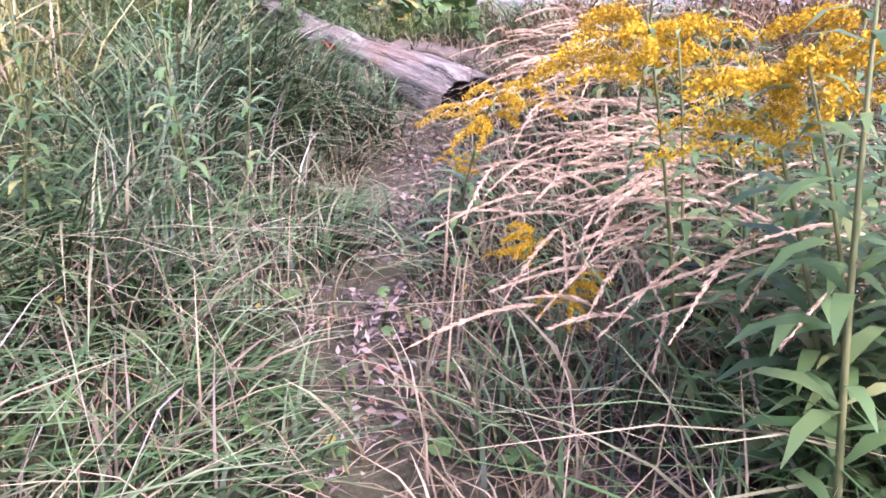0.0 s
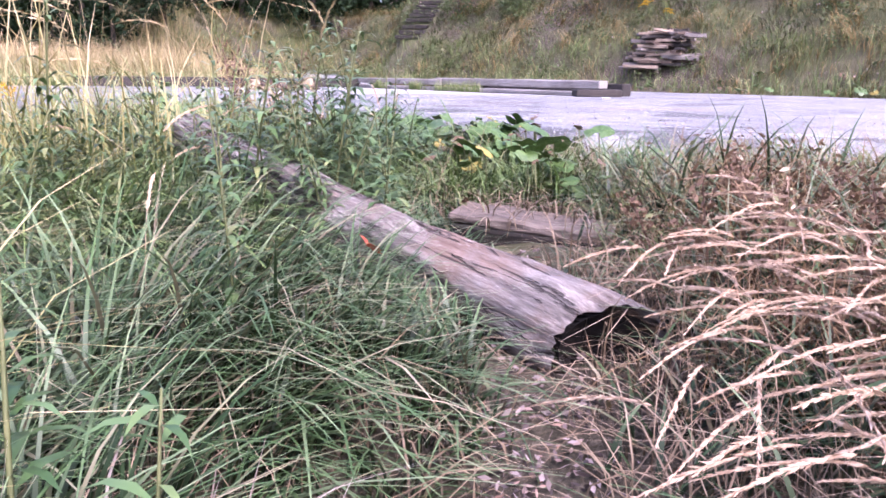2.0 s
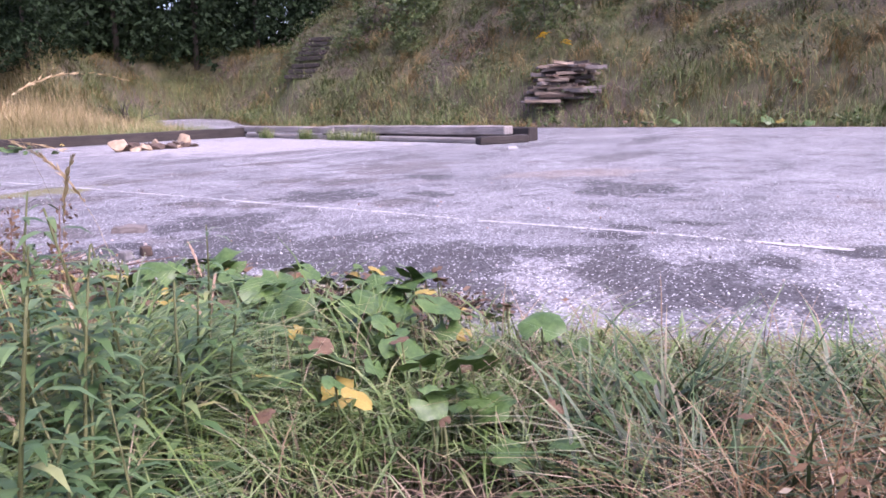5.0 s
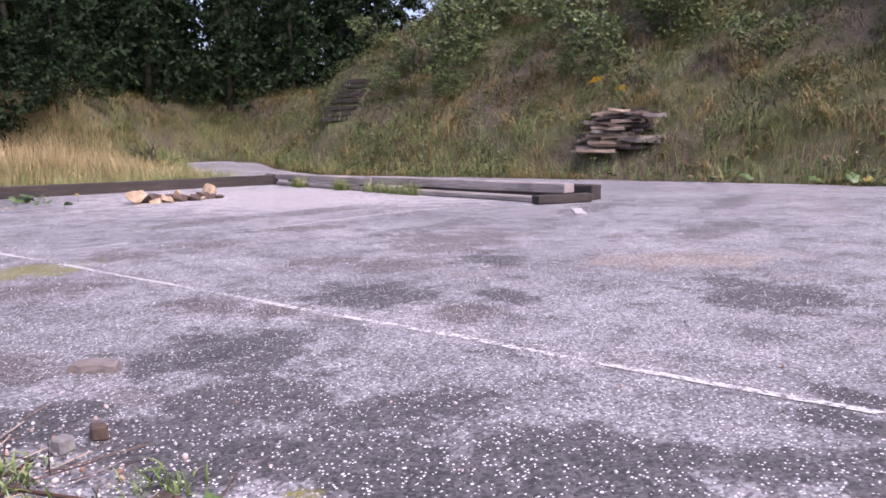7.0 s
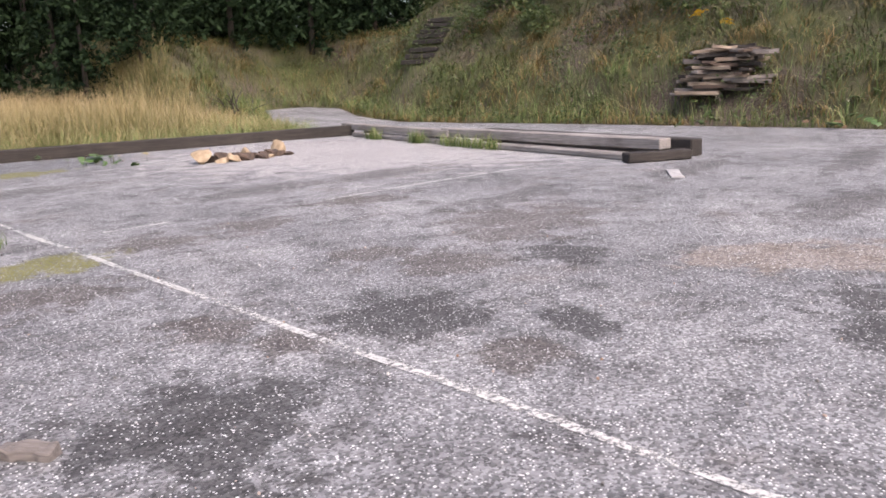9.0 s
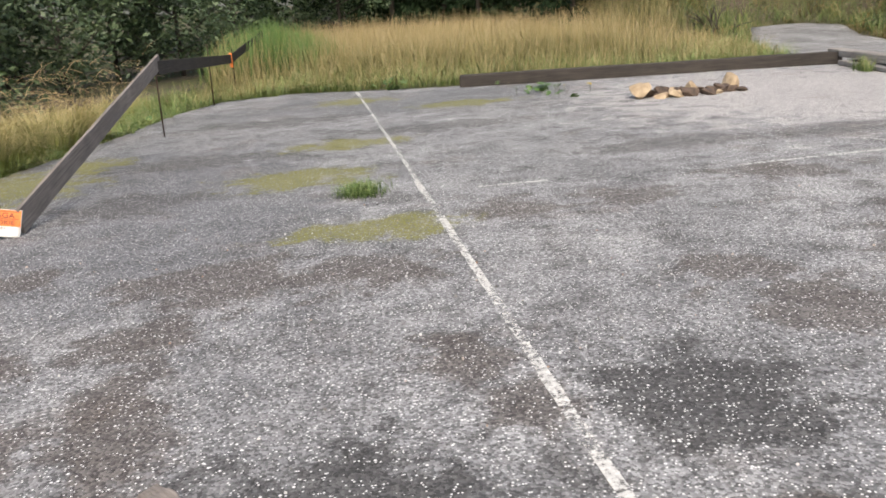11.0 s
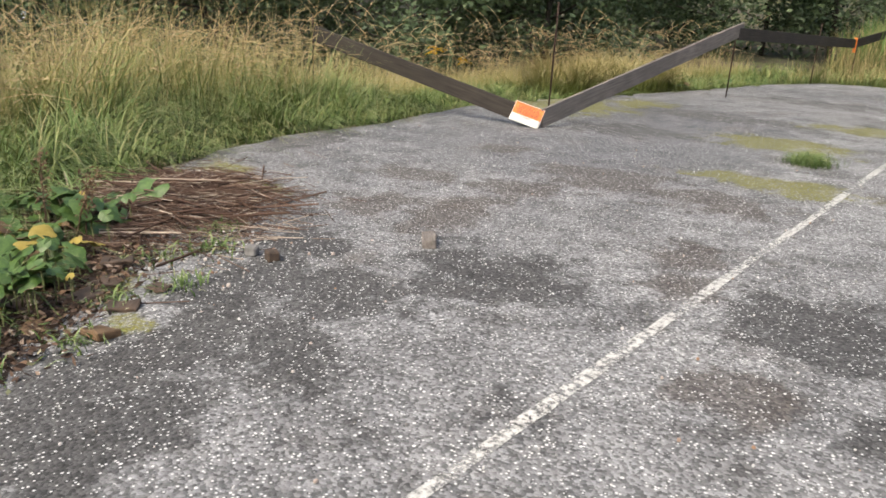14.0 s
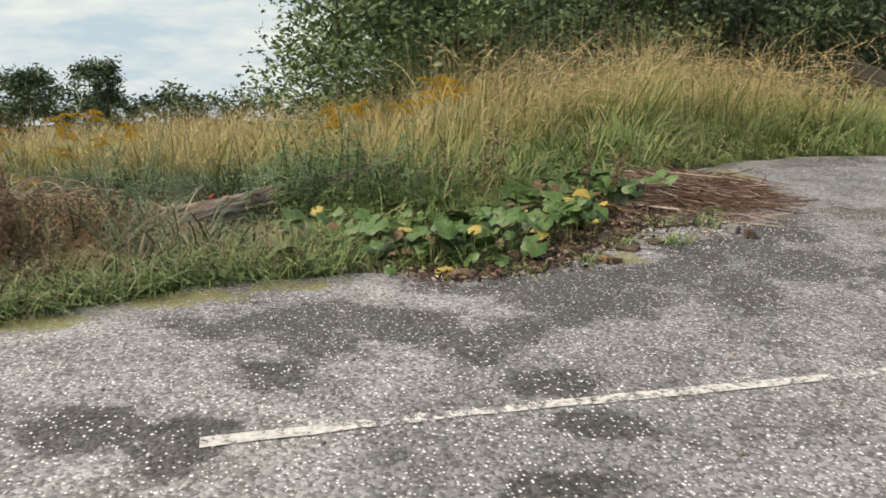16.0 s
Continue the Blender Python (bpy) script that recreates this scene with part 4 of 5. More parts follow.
def path_litter():
    """Crumbs of earth, gravel and leaf scraps along the trodden path."""
    n = 5200
    i = rng.integers(0, len(ROUTE) - 1, n)
    t = rng.uniform(0, 1, n)[:, None]
    p = ROUTE[i] * (1 - t) + ROUTE[i + 1] * t + rng.normal(0, 0.16, (n, 2))
    p = p[lot_side(p[:, 0], p[:, 1]) > 0]
    c = np.concatenate([p, (height(p[:, 0], p[:, 1]) + 0.008)[:, None]], 1)
    v, f, t = leaf_cloud(c, 0.016, 0.5)
    m, nt, b = nodes_of("path_crumbs", 0.9)
    geo = nt.nodes.new("ShaderNodeNewGeometry")
    nt.links.new(ramp(nt, geo.outputs["Random Per Island"], [(0, (0.06, 0.045, 0.04)), (0.5, (0.2, 0.15, 0.14)), (0.8, (0.4, 0.33, 0.31)), (1, (0.3, 0.14, 0.08))]), b.inputs["Base Color"])
    tagged(new("path_litter", mesh_from("path_litter", v, f, m, t)), "loose crumbs and leaf scraps on the trodden path", "litter", kind="stuff")


path_litter()


def edge_litter():
    """Dark leaf mould, crumbs of tile and small weeds between the broad leaves and the asphalt."""
    n = 5200
    t = rng.uniform(0, 1, n)
    x = np.interp(t, [0, 0.5, 1], [-1.75, -2.05, -2.75]) + rng.normal(-0.06, 0.14, n)
    y = np.interp(t, [0, 0.5, 1], [0.75, 1.6, 2.5]) + rng.normal(0, 0.12, n)
    z = np.maximum(height(x, y), np.where(lot_side(x, y) < 0, lot_z(x, y), -9)) + rng.uniform(0.006, 0.035, n)
    v, f, t = leaf_cloud(np.stack([x, y, z], 1), 0.024, 0.35)
    m, nt, b = nodes_of("leaf_mould", 0.9)
    geo = nt.nodes.new("ShaderNodeNewGeometry")
    nt.links.new(ramp(nt, geo.outputs["Random Per Island"], [(0, (0.03, 0.02, 0.015)), (0.55, (0.1, 0.06, 0.04)), (0.85, (0.22, 0.14, 0.09)), (0.93, (0.4, 0.33, 0.27)), (1, (0.14, 0.19, 0.05))]), b.inputs["Base Color"])
    tagged(new("leaf_litter", mesh_from("leaf_litter", v, f, m, t)), "dark leaf mould and tile crumbs along the asphalt edge", "litter", kind="stuff")


edge_litter()


def straw_heap():
    n = 3600
    cx, cy = -3.25, 3.05
    g = rng.normal(0, 1, (n, 2))
    ax, ay = np.array([-0.62, 0.78]), np.array([0.78, 0.62])
    p = g[:, 0:1] * ax * 0.46 + g[:, 1:2] * ay * 0.35 + np.array([cx, cy])
    hgt = 0.14 * np.exp(-(g**2).sum(1) / 2)
    z = np.maximum(height(p[:, 0], p[:, 1]), lot_z(p[:, 0], p[:, 1])) + hgt * rng.uniform(0.1, 1, n) + 0.01
    ang = rng.normal(0.5, 0.55, n) + np.where(np.arange(n) % 2, rng.uniform(-1.5, 1.5, n), 0)
    ln, w = rng.uniform(0.1, 0.4, n), rng.uniform(0.002, 0.006, n)
    big = np.arange(n) < 110
    ln[big], w[big] = rng.uniform(0.4, 0.9, 110), rng.uniform(0.008, 0.016, 110)
    d = np.stack([np.cos(ang), np.sin(ang), rng.normal(0, 0.07, n)], 1)
    q = np.stack([-np.sin(ang), np.cos(ang), np.zeros(n)], 1)
    c = np.concatenate([p, z[:, None]], 1)
    top = np.array([0, 0, 1.0])
    s = []
    for e in (-1, 1):
        end = c + d * (ln * e / 2)[:, None]
        s += [end + q * w[:, None] / 2, end + top * (w * 0.8)[:, None], end - q * w[:, None] / 2]
    v = np.stack(s, 1).reshape(-1, 3)
    base = (np.arange(n) * 6)[:, None, None]
    f = (base + np.array([[0, 1, 4, 3], [1, 2, 5, 4], [2, 0, 3, 5]])[None]).reshape(-1, 4)
    tagged(new("straw_heap", mesh_from("straw_heap", v, f, CUT_STALKS, np.repeat(rng.uniform(0, 1, n), 6))), "heap of cut dry stalks spread on the asphalt edge", "straw heap", kind="stuff")


straw_heap()


# ---- plank pile and steps on the hillside ----
def plank_pile():
    r = random.Random(5)
    px, py = 16.28, 10.02
    z0 = float(height(px, py)) + 0.1
    pile = empty("plank_pile", pose(px, py, z0, 0, 0, -62), "stacked pile of old weathered boards on the slope", "wood pile")
    for row in range(20):
        top = max(0, row - 4) / 15
        for k in range(5 if row < 16 else 3):
            b = part("board", box(r.uniform(0.55, 1.3), r.uniform(0.13, 0.24), r.uniform(0.06, 0.09), 0.005, 0.014, 2, seed=row * 10 + k), r.choice([WOOD_DARK, WOOD_GREY, STONE_DARK, WOOD_GREY, WOOD_TAN]), pile)
            x = r.uniform(-0.72, 0.62) * (1 - 0.4 * top) + 0.15 * top
            tilt = 4 + 10 * top
            b.matrix_basis = pose(x, -0.5 + 0.23 * k + r.uniform(-0.1, 0.1), -0.36 + 0.055 * row + r.uniform(-0.015, 0.02), r.uniform(-7, 7), r.uniform(-tilt, tilt) * 0.6, r.choice((0, 0, 70)) * (k == 0) + r.uniform(-tilt, tilt) * 1.5)
    return pile


def hill_steps():
    st = empty("hill_steps", Matrix.Identity(4), "dark timber steps climbing the grassy slope", "steps")
    for i in range(8):
        t = i / 7
        x, y = 17.3 + 2.3 * t, 22.3 + 0.95 * t
        z = float(height(x, y))
        b = part("tread", box(0.34, 1.15, 0.16, 0.015, 0.01, 2, seed=70 + i), WOOD_DARK, st)
        b.matrix_basis = pose(x, y, z - 0.02, 0, 0, 22)


def dead_branches():
    r = random.Random(8)
    g = empty("dead_branches", Matrix.Translation((11.6, 25.2, float(height(11.6, 25.2)))), "tangle of dead branches at the meadow corner", "branches")
    for _ in range(14):
        a, h, q = r.uniform(0, 6.3), r.uniform(0.25, 0.9), r.uniform(0.4, 1.0)
        x, y = r.gauss(0, 0.4), r.gauss(0, 0.4)
        part("branch", rod([(x, y, 0), (x + math.cos(a) * q * 0.5, y + math.sin(a) * q * 0.5, h * 0.7), (x + math.cos(a) * q, y + math.sin(a) * q, h)], [0.03, 0.022, 0.008], 6), TRUNK, g)


plank_pile()
hill_steps()
dead_branches()


# ---- grasses ----
def on_slope(x, y):
    return (lot_side(x, y) > 0.02)


leaf_gap = lambda x, y: ~((lot_side(x, y) < 0.75) & (y > 0.3) & (y < 2.5) & (rng.uniform(0, 1, len(x)) < 0.72))
wild = lambda x, y: leaf_gap(x, y) & (np.hypot(x + 3.18, y + 0.27) > 0.4) & (np.hypot((x + 4.05) * 1.0, (y + 0.35) * 0.28) > 0.2) & (lot_side(x, y) > 0.05) & (off_route(x, y) > 0.17 + 0.1 * waves(x, y, 4))
near_box = (-9.0, -1.2, -6.0, 2.2)
left_side = lambda x, y: ((x + 6.81) * 0.67 - (y + 3.45) * 0.74 < -0.1) & (y < 1.0)
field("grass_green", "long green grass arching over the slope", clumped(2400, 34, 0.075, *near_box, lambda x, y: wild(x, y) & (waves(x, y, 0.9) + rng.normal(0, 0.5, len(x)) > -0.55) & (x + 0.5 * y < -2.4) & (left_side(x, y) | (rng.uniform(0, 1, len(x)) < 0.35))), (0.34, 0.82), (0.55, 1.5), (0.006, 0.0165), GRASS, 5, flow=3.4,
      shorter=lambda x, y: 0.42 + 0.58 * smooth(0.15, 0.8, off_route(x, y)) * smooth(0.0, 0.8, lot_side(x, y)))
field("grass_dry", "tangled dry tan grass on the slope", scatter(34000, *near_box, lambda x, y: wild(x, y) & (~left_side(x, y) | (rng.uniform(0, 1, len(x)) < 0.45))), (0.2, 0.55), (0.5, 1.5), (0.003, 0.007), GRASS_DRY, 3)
field("dry_stalk_tangle", "broken pale dry stalks beside the trodden path", scatter(900, -7.0, -5.2, -3.6, -0.9, lambda x, y: left_side(x, y) & (off_route(x, y) > 0.16) & (off_route(x, y) < 0.75)), (0.3, 0.62), (0.15, 1.5), (0.004, 0.009), STRAW, 4)
field("grass_litter", "flattened dead grass along the trodden path", scatter(46000, *near_box, lambda x, y: (lot_side(x, y) > 0.0) & (off_route(x, y) < np.where(left_side(x, y), 0.24, 0.7)) & (off_route(x, y) > 0.13 * rng.uniform(0, 1.6, len(x))) & (np.hypot(x + 3.18, y + 0.25) > 0.33)), (0.06, 0.24), (0.9, 1.9), (0.003, 0.008), GRASS_DRY, 3)
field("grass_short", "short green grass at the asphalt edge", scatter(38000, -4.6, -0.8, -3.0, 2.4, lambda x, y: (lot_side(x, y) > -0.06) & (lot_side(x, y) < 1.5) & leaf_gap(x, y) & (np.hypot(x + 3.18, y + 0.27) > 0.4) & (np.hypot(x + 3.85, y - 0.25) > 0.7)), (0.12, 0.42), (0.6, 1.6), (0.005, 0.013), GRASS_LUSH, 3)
straw_x, straw_y = rng.normal(-3.04, 0.14, 110), rng.normal(-0.1, 0.2, 110)
field("step_straw", "dry grass blades fallen over the timber step", np.stack([straw_x, straw_y, np.full(110, -0.25)], 1), (0.12, 0.35), (1.1, 1.8), (0.004, 0.009), GRASS_DRY, 4)
bank = lambda x, y: (lot_side(x, y) > 0.03 + 0.4 * (y < 2.1)) & (lot_side(x, y) < 5.5)
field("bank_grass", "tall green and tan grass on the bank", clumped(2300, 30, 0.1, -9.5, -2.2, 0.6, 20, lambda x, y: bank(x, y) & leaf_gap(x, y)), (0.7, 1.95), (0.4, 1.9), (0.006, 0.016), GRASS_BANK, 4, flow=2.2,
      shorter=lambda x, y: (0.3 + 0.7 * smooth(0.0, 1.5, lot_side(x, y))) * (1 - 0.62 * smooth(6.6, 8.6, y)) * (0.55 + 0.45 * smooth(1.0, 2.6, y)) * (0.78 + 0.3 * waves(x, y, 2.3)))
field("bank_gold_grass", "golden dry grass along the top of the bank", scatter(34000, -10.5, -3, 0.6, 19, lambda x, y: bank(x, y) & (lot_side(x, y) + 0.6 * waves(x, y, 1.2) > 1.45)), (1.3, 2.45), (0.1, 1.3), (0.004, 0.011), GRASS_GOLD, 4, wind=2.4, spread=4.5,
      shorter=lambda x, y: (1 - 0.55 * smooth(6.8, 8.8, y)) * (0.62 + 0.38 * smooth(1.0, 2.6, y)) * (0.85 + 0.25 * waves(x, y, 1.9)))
brown_side = lambda x, y: (lot_side(x, y) > 0.12) & (lot_side(x, y) + 0.3 * waves(x, y, 1.7) < 2.7) & (off_route(x, y) > 0.6) & (y < -0.75 - 0.5 * (x + 2.9))
field("brown_weeds", "withered brown weeds beside the asphalt", clumped(1250, 36, 0.1, -4.6, 0.6, -6.0, -0.7, brown_side), (0.3, 0.72), (0.5, 1.8), (0.003, 0.008), GRASS_BROWN, 4,
      shorter=lambda x, y: (0.55 + 0.45 * smooth(0.1, 1.0, lot_side(x, y))) * (1 + 0.35 * smooth(1.4, 2.2, -y)))
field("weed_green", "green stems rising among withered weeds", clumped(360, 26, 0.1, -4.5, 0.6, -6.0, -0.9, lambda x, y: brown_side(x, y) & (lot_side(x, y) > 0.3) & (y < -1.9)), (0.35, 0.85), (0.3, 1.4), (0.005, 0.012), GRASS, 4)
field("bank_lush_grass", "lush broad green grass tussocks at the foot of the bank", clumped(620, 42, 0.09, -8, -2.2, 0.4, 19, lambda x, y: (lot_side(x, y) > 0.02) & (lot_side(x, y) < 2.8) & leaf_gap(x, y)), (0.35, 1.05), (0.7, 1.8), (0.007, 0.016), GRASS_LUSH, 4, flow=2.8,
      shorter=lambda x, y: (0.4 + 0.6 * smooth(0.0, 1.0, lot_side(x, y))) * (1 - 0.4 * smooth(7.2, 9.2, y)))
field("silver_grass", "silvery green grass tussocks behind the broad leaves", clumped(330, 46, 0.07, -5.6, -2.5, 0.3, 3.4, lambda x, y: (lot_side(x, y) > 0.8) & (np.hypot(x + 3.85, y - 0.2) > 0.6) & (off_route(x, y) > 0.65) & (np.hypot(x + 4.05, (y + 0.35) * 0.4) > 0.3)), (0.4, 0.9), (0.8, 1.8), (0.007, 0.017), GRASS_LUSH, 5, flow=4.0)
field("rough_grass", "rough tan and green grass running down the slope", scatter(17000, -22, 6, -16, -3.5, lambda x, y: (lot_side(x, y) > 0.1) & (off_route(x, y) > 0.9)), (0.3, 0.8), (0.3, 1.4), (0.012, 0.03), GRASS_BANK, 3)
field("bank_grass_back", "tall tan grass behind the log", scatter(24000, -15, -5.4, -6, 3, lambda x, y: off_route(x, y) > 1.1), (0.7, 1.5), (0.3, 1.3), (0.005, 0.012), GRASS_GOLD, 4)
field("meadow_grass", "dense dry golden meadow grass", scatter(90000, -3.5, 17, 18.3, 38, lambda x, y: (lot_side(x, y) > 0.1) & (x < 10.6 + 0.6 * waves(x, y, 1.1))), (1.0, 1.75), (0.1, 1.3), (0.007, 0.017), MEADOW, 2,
      shorter=lambda x, y: 0.3 + 0.7 * smooth(0.0, 4.5, lot_side(x, y)))
field("meadow_edge_grass", "low green grass at the meadow's edge", scatter(16000, -6, 13, 17.5, 23, lambda x, y: (lot_side(x, y) > 0.0) & (lot_side(x, y) < 2.6)), (0.25, 0.75), (0.3, 1.4), (0.008, 0.018), GRASS_BANK, 3, flow=1.8)
field("reeds", "bright green reeds at the meadow corner", scatter(7500, -4.6, 0.8, 22.5, 31, lambda x, y: (lot_side(x, y) > 0.2) & (((x + 2.1) / 2.0) ** 2 + ((y - 26.5) / 4) ** 2 < rng.uniform(0.2, 1.3, len(x)))), (1.1, 1.9), (0.05, 0.35), (0.015, 0.03), REEDS, 3, shorter=lambda x, y: 1.1 - 0.45 * np.abs((x + 2.1) / 2.2))
hill_side = lambda x, y: (lot_side(x, y) > 0.05) & ((x > 14.2) | (y > 23.2)) & ~((np.abs((y - 22.3) - 0.41 * (x - 17.3)) < 0.75) & (x > 16.2) & (x < 20.2)) & (np.hypot(x - 16.0, y - 9.85) > 1.1)
field("hill_grass", "rough green and brown grass on the hillside", scatter(80000, 9.8, 34, -10, 42, hill_side), (0.2, 0.65), (0.7, 1.8), (0.012, 0.03), HILL_GRASS, 3, flow=0.9,
      shorter=lambda x, y: 0.5 + 0.5 * smooth(0.0, 2.5, lot_side(x, y)))
field("hill_tan_tussocks", "drying tan grass tussocks on the hillside", clumped(2100, 24, 0.17, 9.8, 29, -8, 33, lambda x, y: hill_side(x, y) & (waves(x, y, 0.62) + 0.6 * waves(y, x, 1.5) > -0.15)), (0.4, 1.05), (0.7, 1.9), (0.01, 0.022), HILL_TAN, 3, flow=1.6,
      shorter=lambda x, y: 0.55 + 0.45 * smooth(0.0, 2.5, lot_side(x, y)))
field("hill_green_tussocks", "fresh green grass tussocks on the hillside", clumped(1800, 24, 0.18, 9.8, 29, -8, 33, lambda x, y: hill_side(x, y) & (waves(x, y, 0.62) + 0.6 * waves(y, x, 1.5) < 0.2)), (0.35, 0.9), (0.8, 1.9), (0.012, 0.026), HILL_GREEN, 3, flow=1.6,
      shorter=lambda x, y: 0.55 + 0.45 * smooth(0.0, 2.5, lot_side(x, y)))
field("hill_foot_grass", "tan and green grass along the foot of the slope", scatter(19000, 10.2, 19, -6, 30, lambda x, y: (lot_side(x, y) > 0.05) & (lot_side(x, y) < 2.4) & ((x > 13.9) | (y > 23))), (0.3, 0.85), (0.2, 0.9), (0.008, 0.018), GRASS_BANK, 3)
wt = rng.uniform(0, 1, 900)
wt = np.where(rng.uniform(0, 1, 900) < 0.5, 0.45 + 0.2 * wt, np.where(wt < 0.5, 0.12 + 0.08 * wt, 0.3 + 0.06 * wt))
wx, wy = 9.62 - 1.75 * wt + rng.normal(-0.16, 0.05, 900), 16.2 - 9.0 * wt + rng.normal(0, 0.1, 900)
field("beam_weeds", "green and withered weeds growing along the beams", np.stack([wx, wy, np.zeros(900)], 1), (0.12, 0.42), (0.2, 0.9), (0.006, 0.014), GRASS_BANK, 3)
tuft_x, tuft_y = rng.normal(-0.57, 0.1, 900), rng.normal(8.43, 0.1, 900)
field("grass_tuft", "small green grass tuft growing through asphalt", np.stack([tuft_x, tuft_y, np.zeros(900)], 1), (0.06, 0.2), (0.3, 1.2), (0.004, 0.008), GRASS_LUSH, 3)


ex, ey = np.concatenate([rng.normal(cx, 0.07, 70) for cx in (-2.0, -1.82, -2.3, -2.1, -2.55, -1.75, -2.4)]), np.concatenate([rng.normal(cy, 0.07, 70) for cy in (2.35, 1.72, 2.75, 2.05, 2.95, 1.2, 2.45)])
field("edge_weeds", "small green weeds sprouting at the asphalt edge", np.stack([ex, ey, np.maximum(height(ex, ey), lot_z(ex, ey))], 1), (0.03, 0.11), (0.4, 1.6), (0.006, 0.016), GRASS_LUSH, 3)


field("golden_clump", "golden dry grass clump behind the fallen plank", clumped(70, 60, 0.12, -6.2, -4.6, 11.6, 15.2, lambda x, y: lot_side(x, y) > 0.1), (0.8, 1.35), (0.5, 1.5), (0.005, 0.011), GRASS_GOLD, 4, flow=1.2)


def weed_leaves():
    """Small withered and green leaves that fill the weeds at the asphalt edge."""
    c = scatter(900, -4.4, 0.4, -5.5, -0.8, lambda x, y: brown_side(x, y) & (lot_side(x, y) > 0.45))
    c = np.repeat(c, 34, 0) + rng.normal(0, 1, (len(c) * 34, 3)) * np.array([0.11, 0.11, 0.0])
    c[:, 2] = height(c[:, 0], c[:, 1]) + rng.uniform(0.03, 0.42, len(c)) * (0.4 + 0.6 * smooth(0.3, 1.2, lot_side(c[:, 0], c[:, 1])))
    v, f, t = leaf_cloud(c, 0.016, 0.8)
    m, nt, b = nodes_of("weed_leaves", 0.7)
    geo = nt.nodes.new("ShaderNodeNewGeometry")
    nt.links.new(ramp(nt, geo.outputs["Random Per Island"], [(0, (0.08, 0.045, 0.022)), (0.35, (0.2, 0.12, 0.06)), (0.6, (0.12, 0.14, 0.045)), (0.85, (0.2, 0.21, 0.08)), (1, (0.46, 0.38, 0.27))]), b.inputs["Base Color"])
    tagged(new("weed_leaves", mesh_from("weed_leaves", v, f, m, t)), "small withered leaves on weeds beside the asphalt", "weeds", kind="stuff")


weed_leaves()


def heads(name, label, roots, tall, bend, wind, spread, material=None, **kw):
    n = len(roots)
    h, lean, b = rng.uniform(*tall, n), wind + rng.normal(0, spread, n), rng.uniform(*bend, n)
    k = free_of_route(roots, h, lean, b)
    v, f, t = seed_heads(roots[k], h[k], lean[k], b[k], **kw)
    return tagged(new(name, mesh_from(name, v, f, material or PANICLE, t)), label, "grass", kind="stuff")


right_side = lambda x, y: wild(x, y) & ((x + 6.81) * 0.67 - (y + 3.45) * 0.74 > 0.1)
heads("seed_grass", "arching tan feathery seed heads by the path", scatter(680, -5.5, -3.7, -4.5, -0.9, lambda x, y: right_side(x, y) & (off_route(x, y) > 0.4) & (off_route(x, y) < 1.7)), (0.5, 0.95), (0.9, 1.5), 2.4, 0.8)
heads("seed_grass_near", "drooping tan feathery grass leaning over the path", scatter(430, -5.4, -3.6, -2.9, -1.2, lambda x, y: right_side(x, y) & (off_route(x, y) > 0.35) & (off_route(x, y) < 1.1)), (0.5, 0.85), (1.0, 1.6), 2.4, 0.75)
heads("seed_grass_edge", "single tan grass stalks at the asphalt edge", scatter(16, -3.7, -2.6, 0.3, 1.3, lambda x, y: (lot_side(x, y) > 0.2) & (off_route(x, y) > 0.6)), (0.5, 0.85), (0.3, 0.8), 1.6, 0.5)
heads("seed_grass_bank", "tan feathery seed heads on the bank", scatter(3600, -10.5, -2.8, 0.9, 19, lambda x, y: bank(x, y) & (lot_side(x, y) > 0.9) & (y + 0.4 * (x + 4) > 1.3) & (rng.uniform(0, 1, len(x)) > 0.6 * smooth(7.0, 9.0, y))), (1.2, 2.1), (0.5, 1.4), 2.4, 1.3, spikes=70, size=0.032, material=HEADS_TAN)
heads("seed_grass_slope", "scattered tan seed heads over the slope", scatter(130, -9, -3.2, -4.5, 1.2, lambda x, y: wild(x, y) & (off_route(x, y) > 0.9)), (0.6, 0.95), (0.5, 1.2), 0.5, 1.2)


def hill_weeds():
    """Leafy weeds in clumps over the hillside, with a few pale flower heads."""
    n = 2200
    x, y = rng.uniform(14.6, 33, n), rng.uniform(-8, 34, n)
    k = (lot_side(x, y) > 0.15) & (waves(x, y, 0.8) + 0.6 * waves(y, x, 1.9) < 0.1)
    x, y = x[k], y[k]
    c = np.repeat(np.stack([x, y, height(x, y) + 0.18], 1), 46, 0)
    c = c + rng.normal(0, 1, c.shape) * np.array([0.24, 0.24, 0.13])
    v, f, t = leaf_cloud(c, 0.05, 0.6)
    tagged(new("hill_weeds", mesh_from("hill_weeds", v, f, SCRUB, t)), "leafy green weeds scattered over the hillside", "weeds", kind="stuff")
    n = 900
    x, y = rng.uniform(14.8, 30, n), rng.uniform(-6, 28, n)
    k = lot_side(x, y) > 0.3
    c = np.repeat(np.stack([x[k], y[k], height(x[k], y[k]) + rng.uniform(0.35, 0.7, k.sum())], 1), 5, 0)
    v, f, t = leaf_cloud(c + rng.normal(0, 0.03, c.shape), 0.028, 1.0)
    tagged(new("pale_flowers", mesh_from("pale_flowers", v, f, STRAW, t)), "pale withered flower heads on the hillside", "flowers", kind="stuff")


hill_weeds()


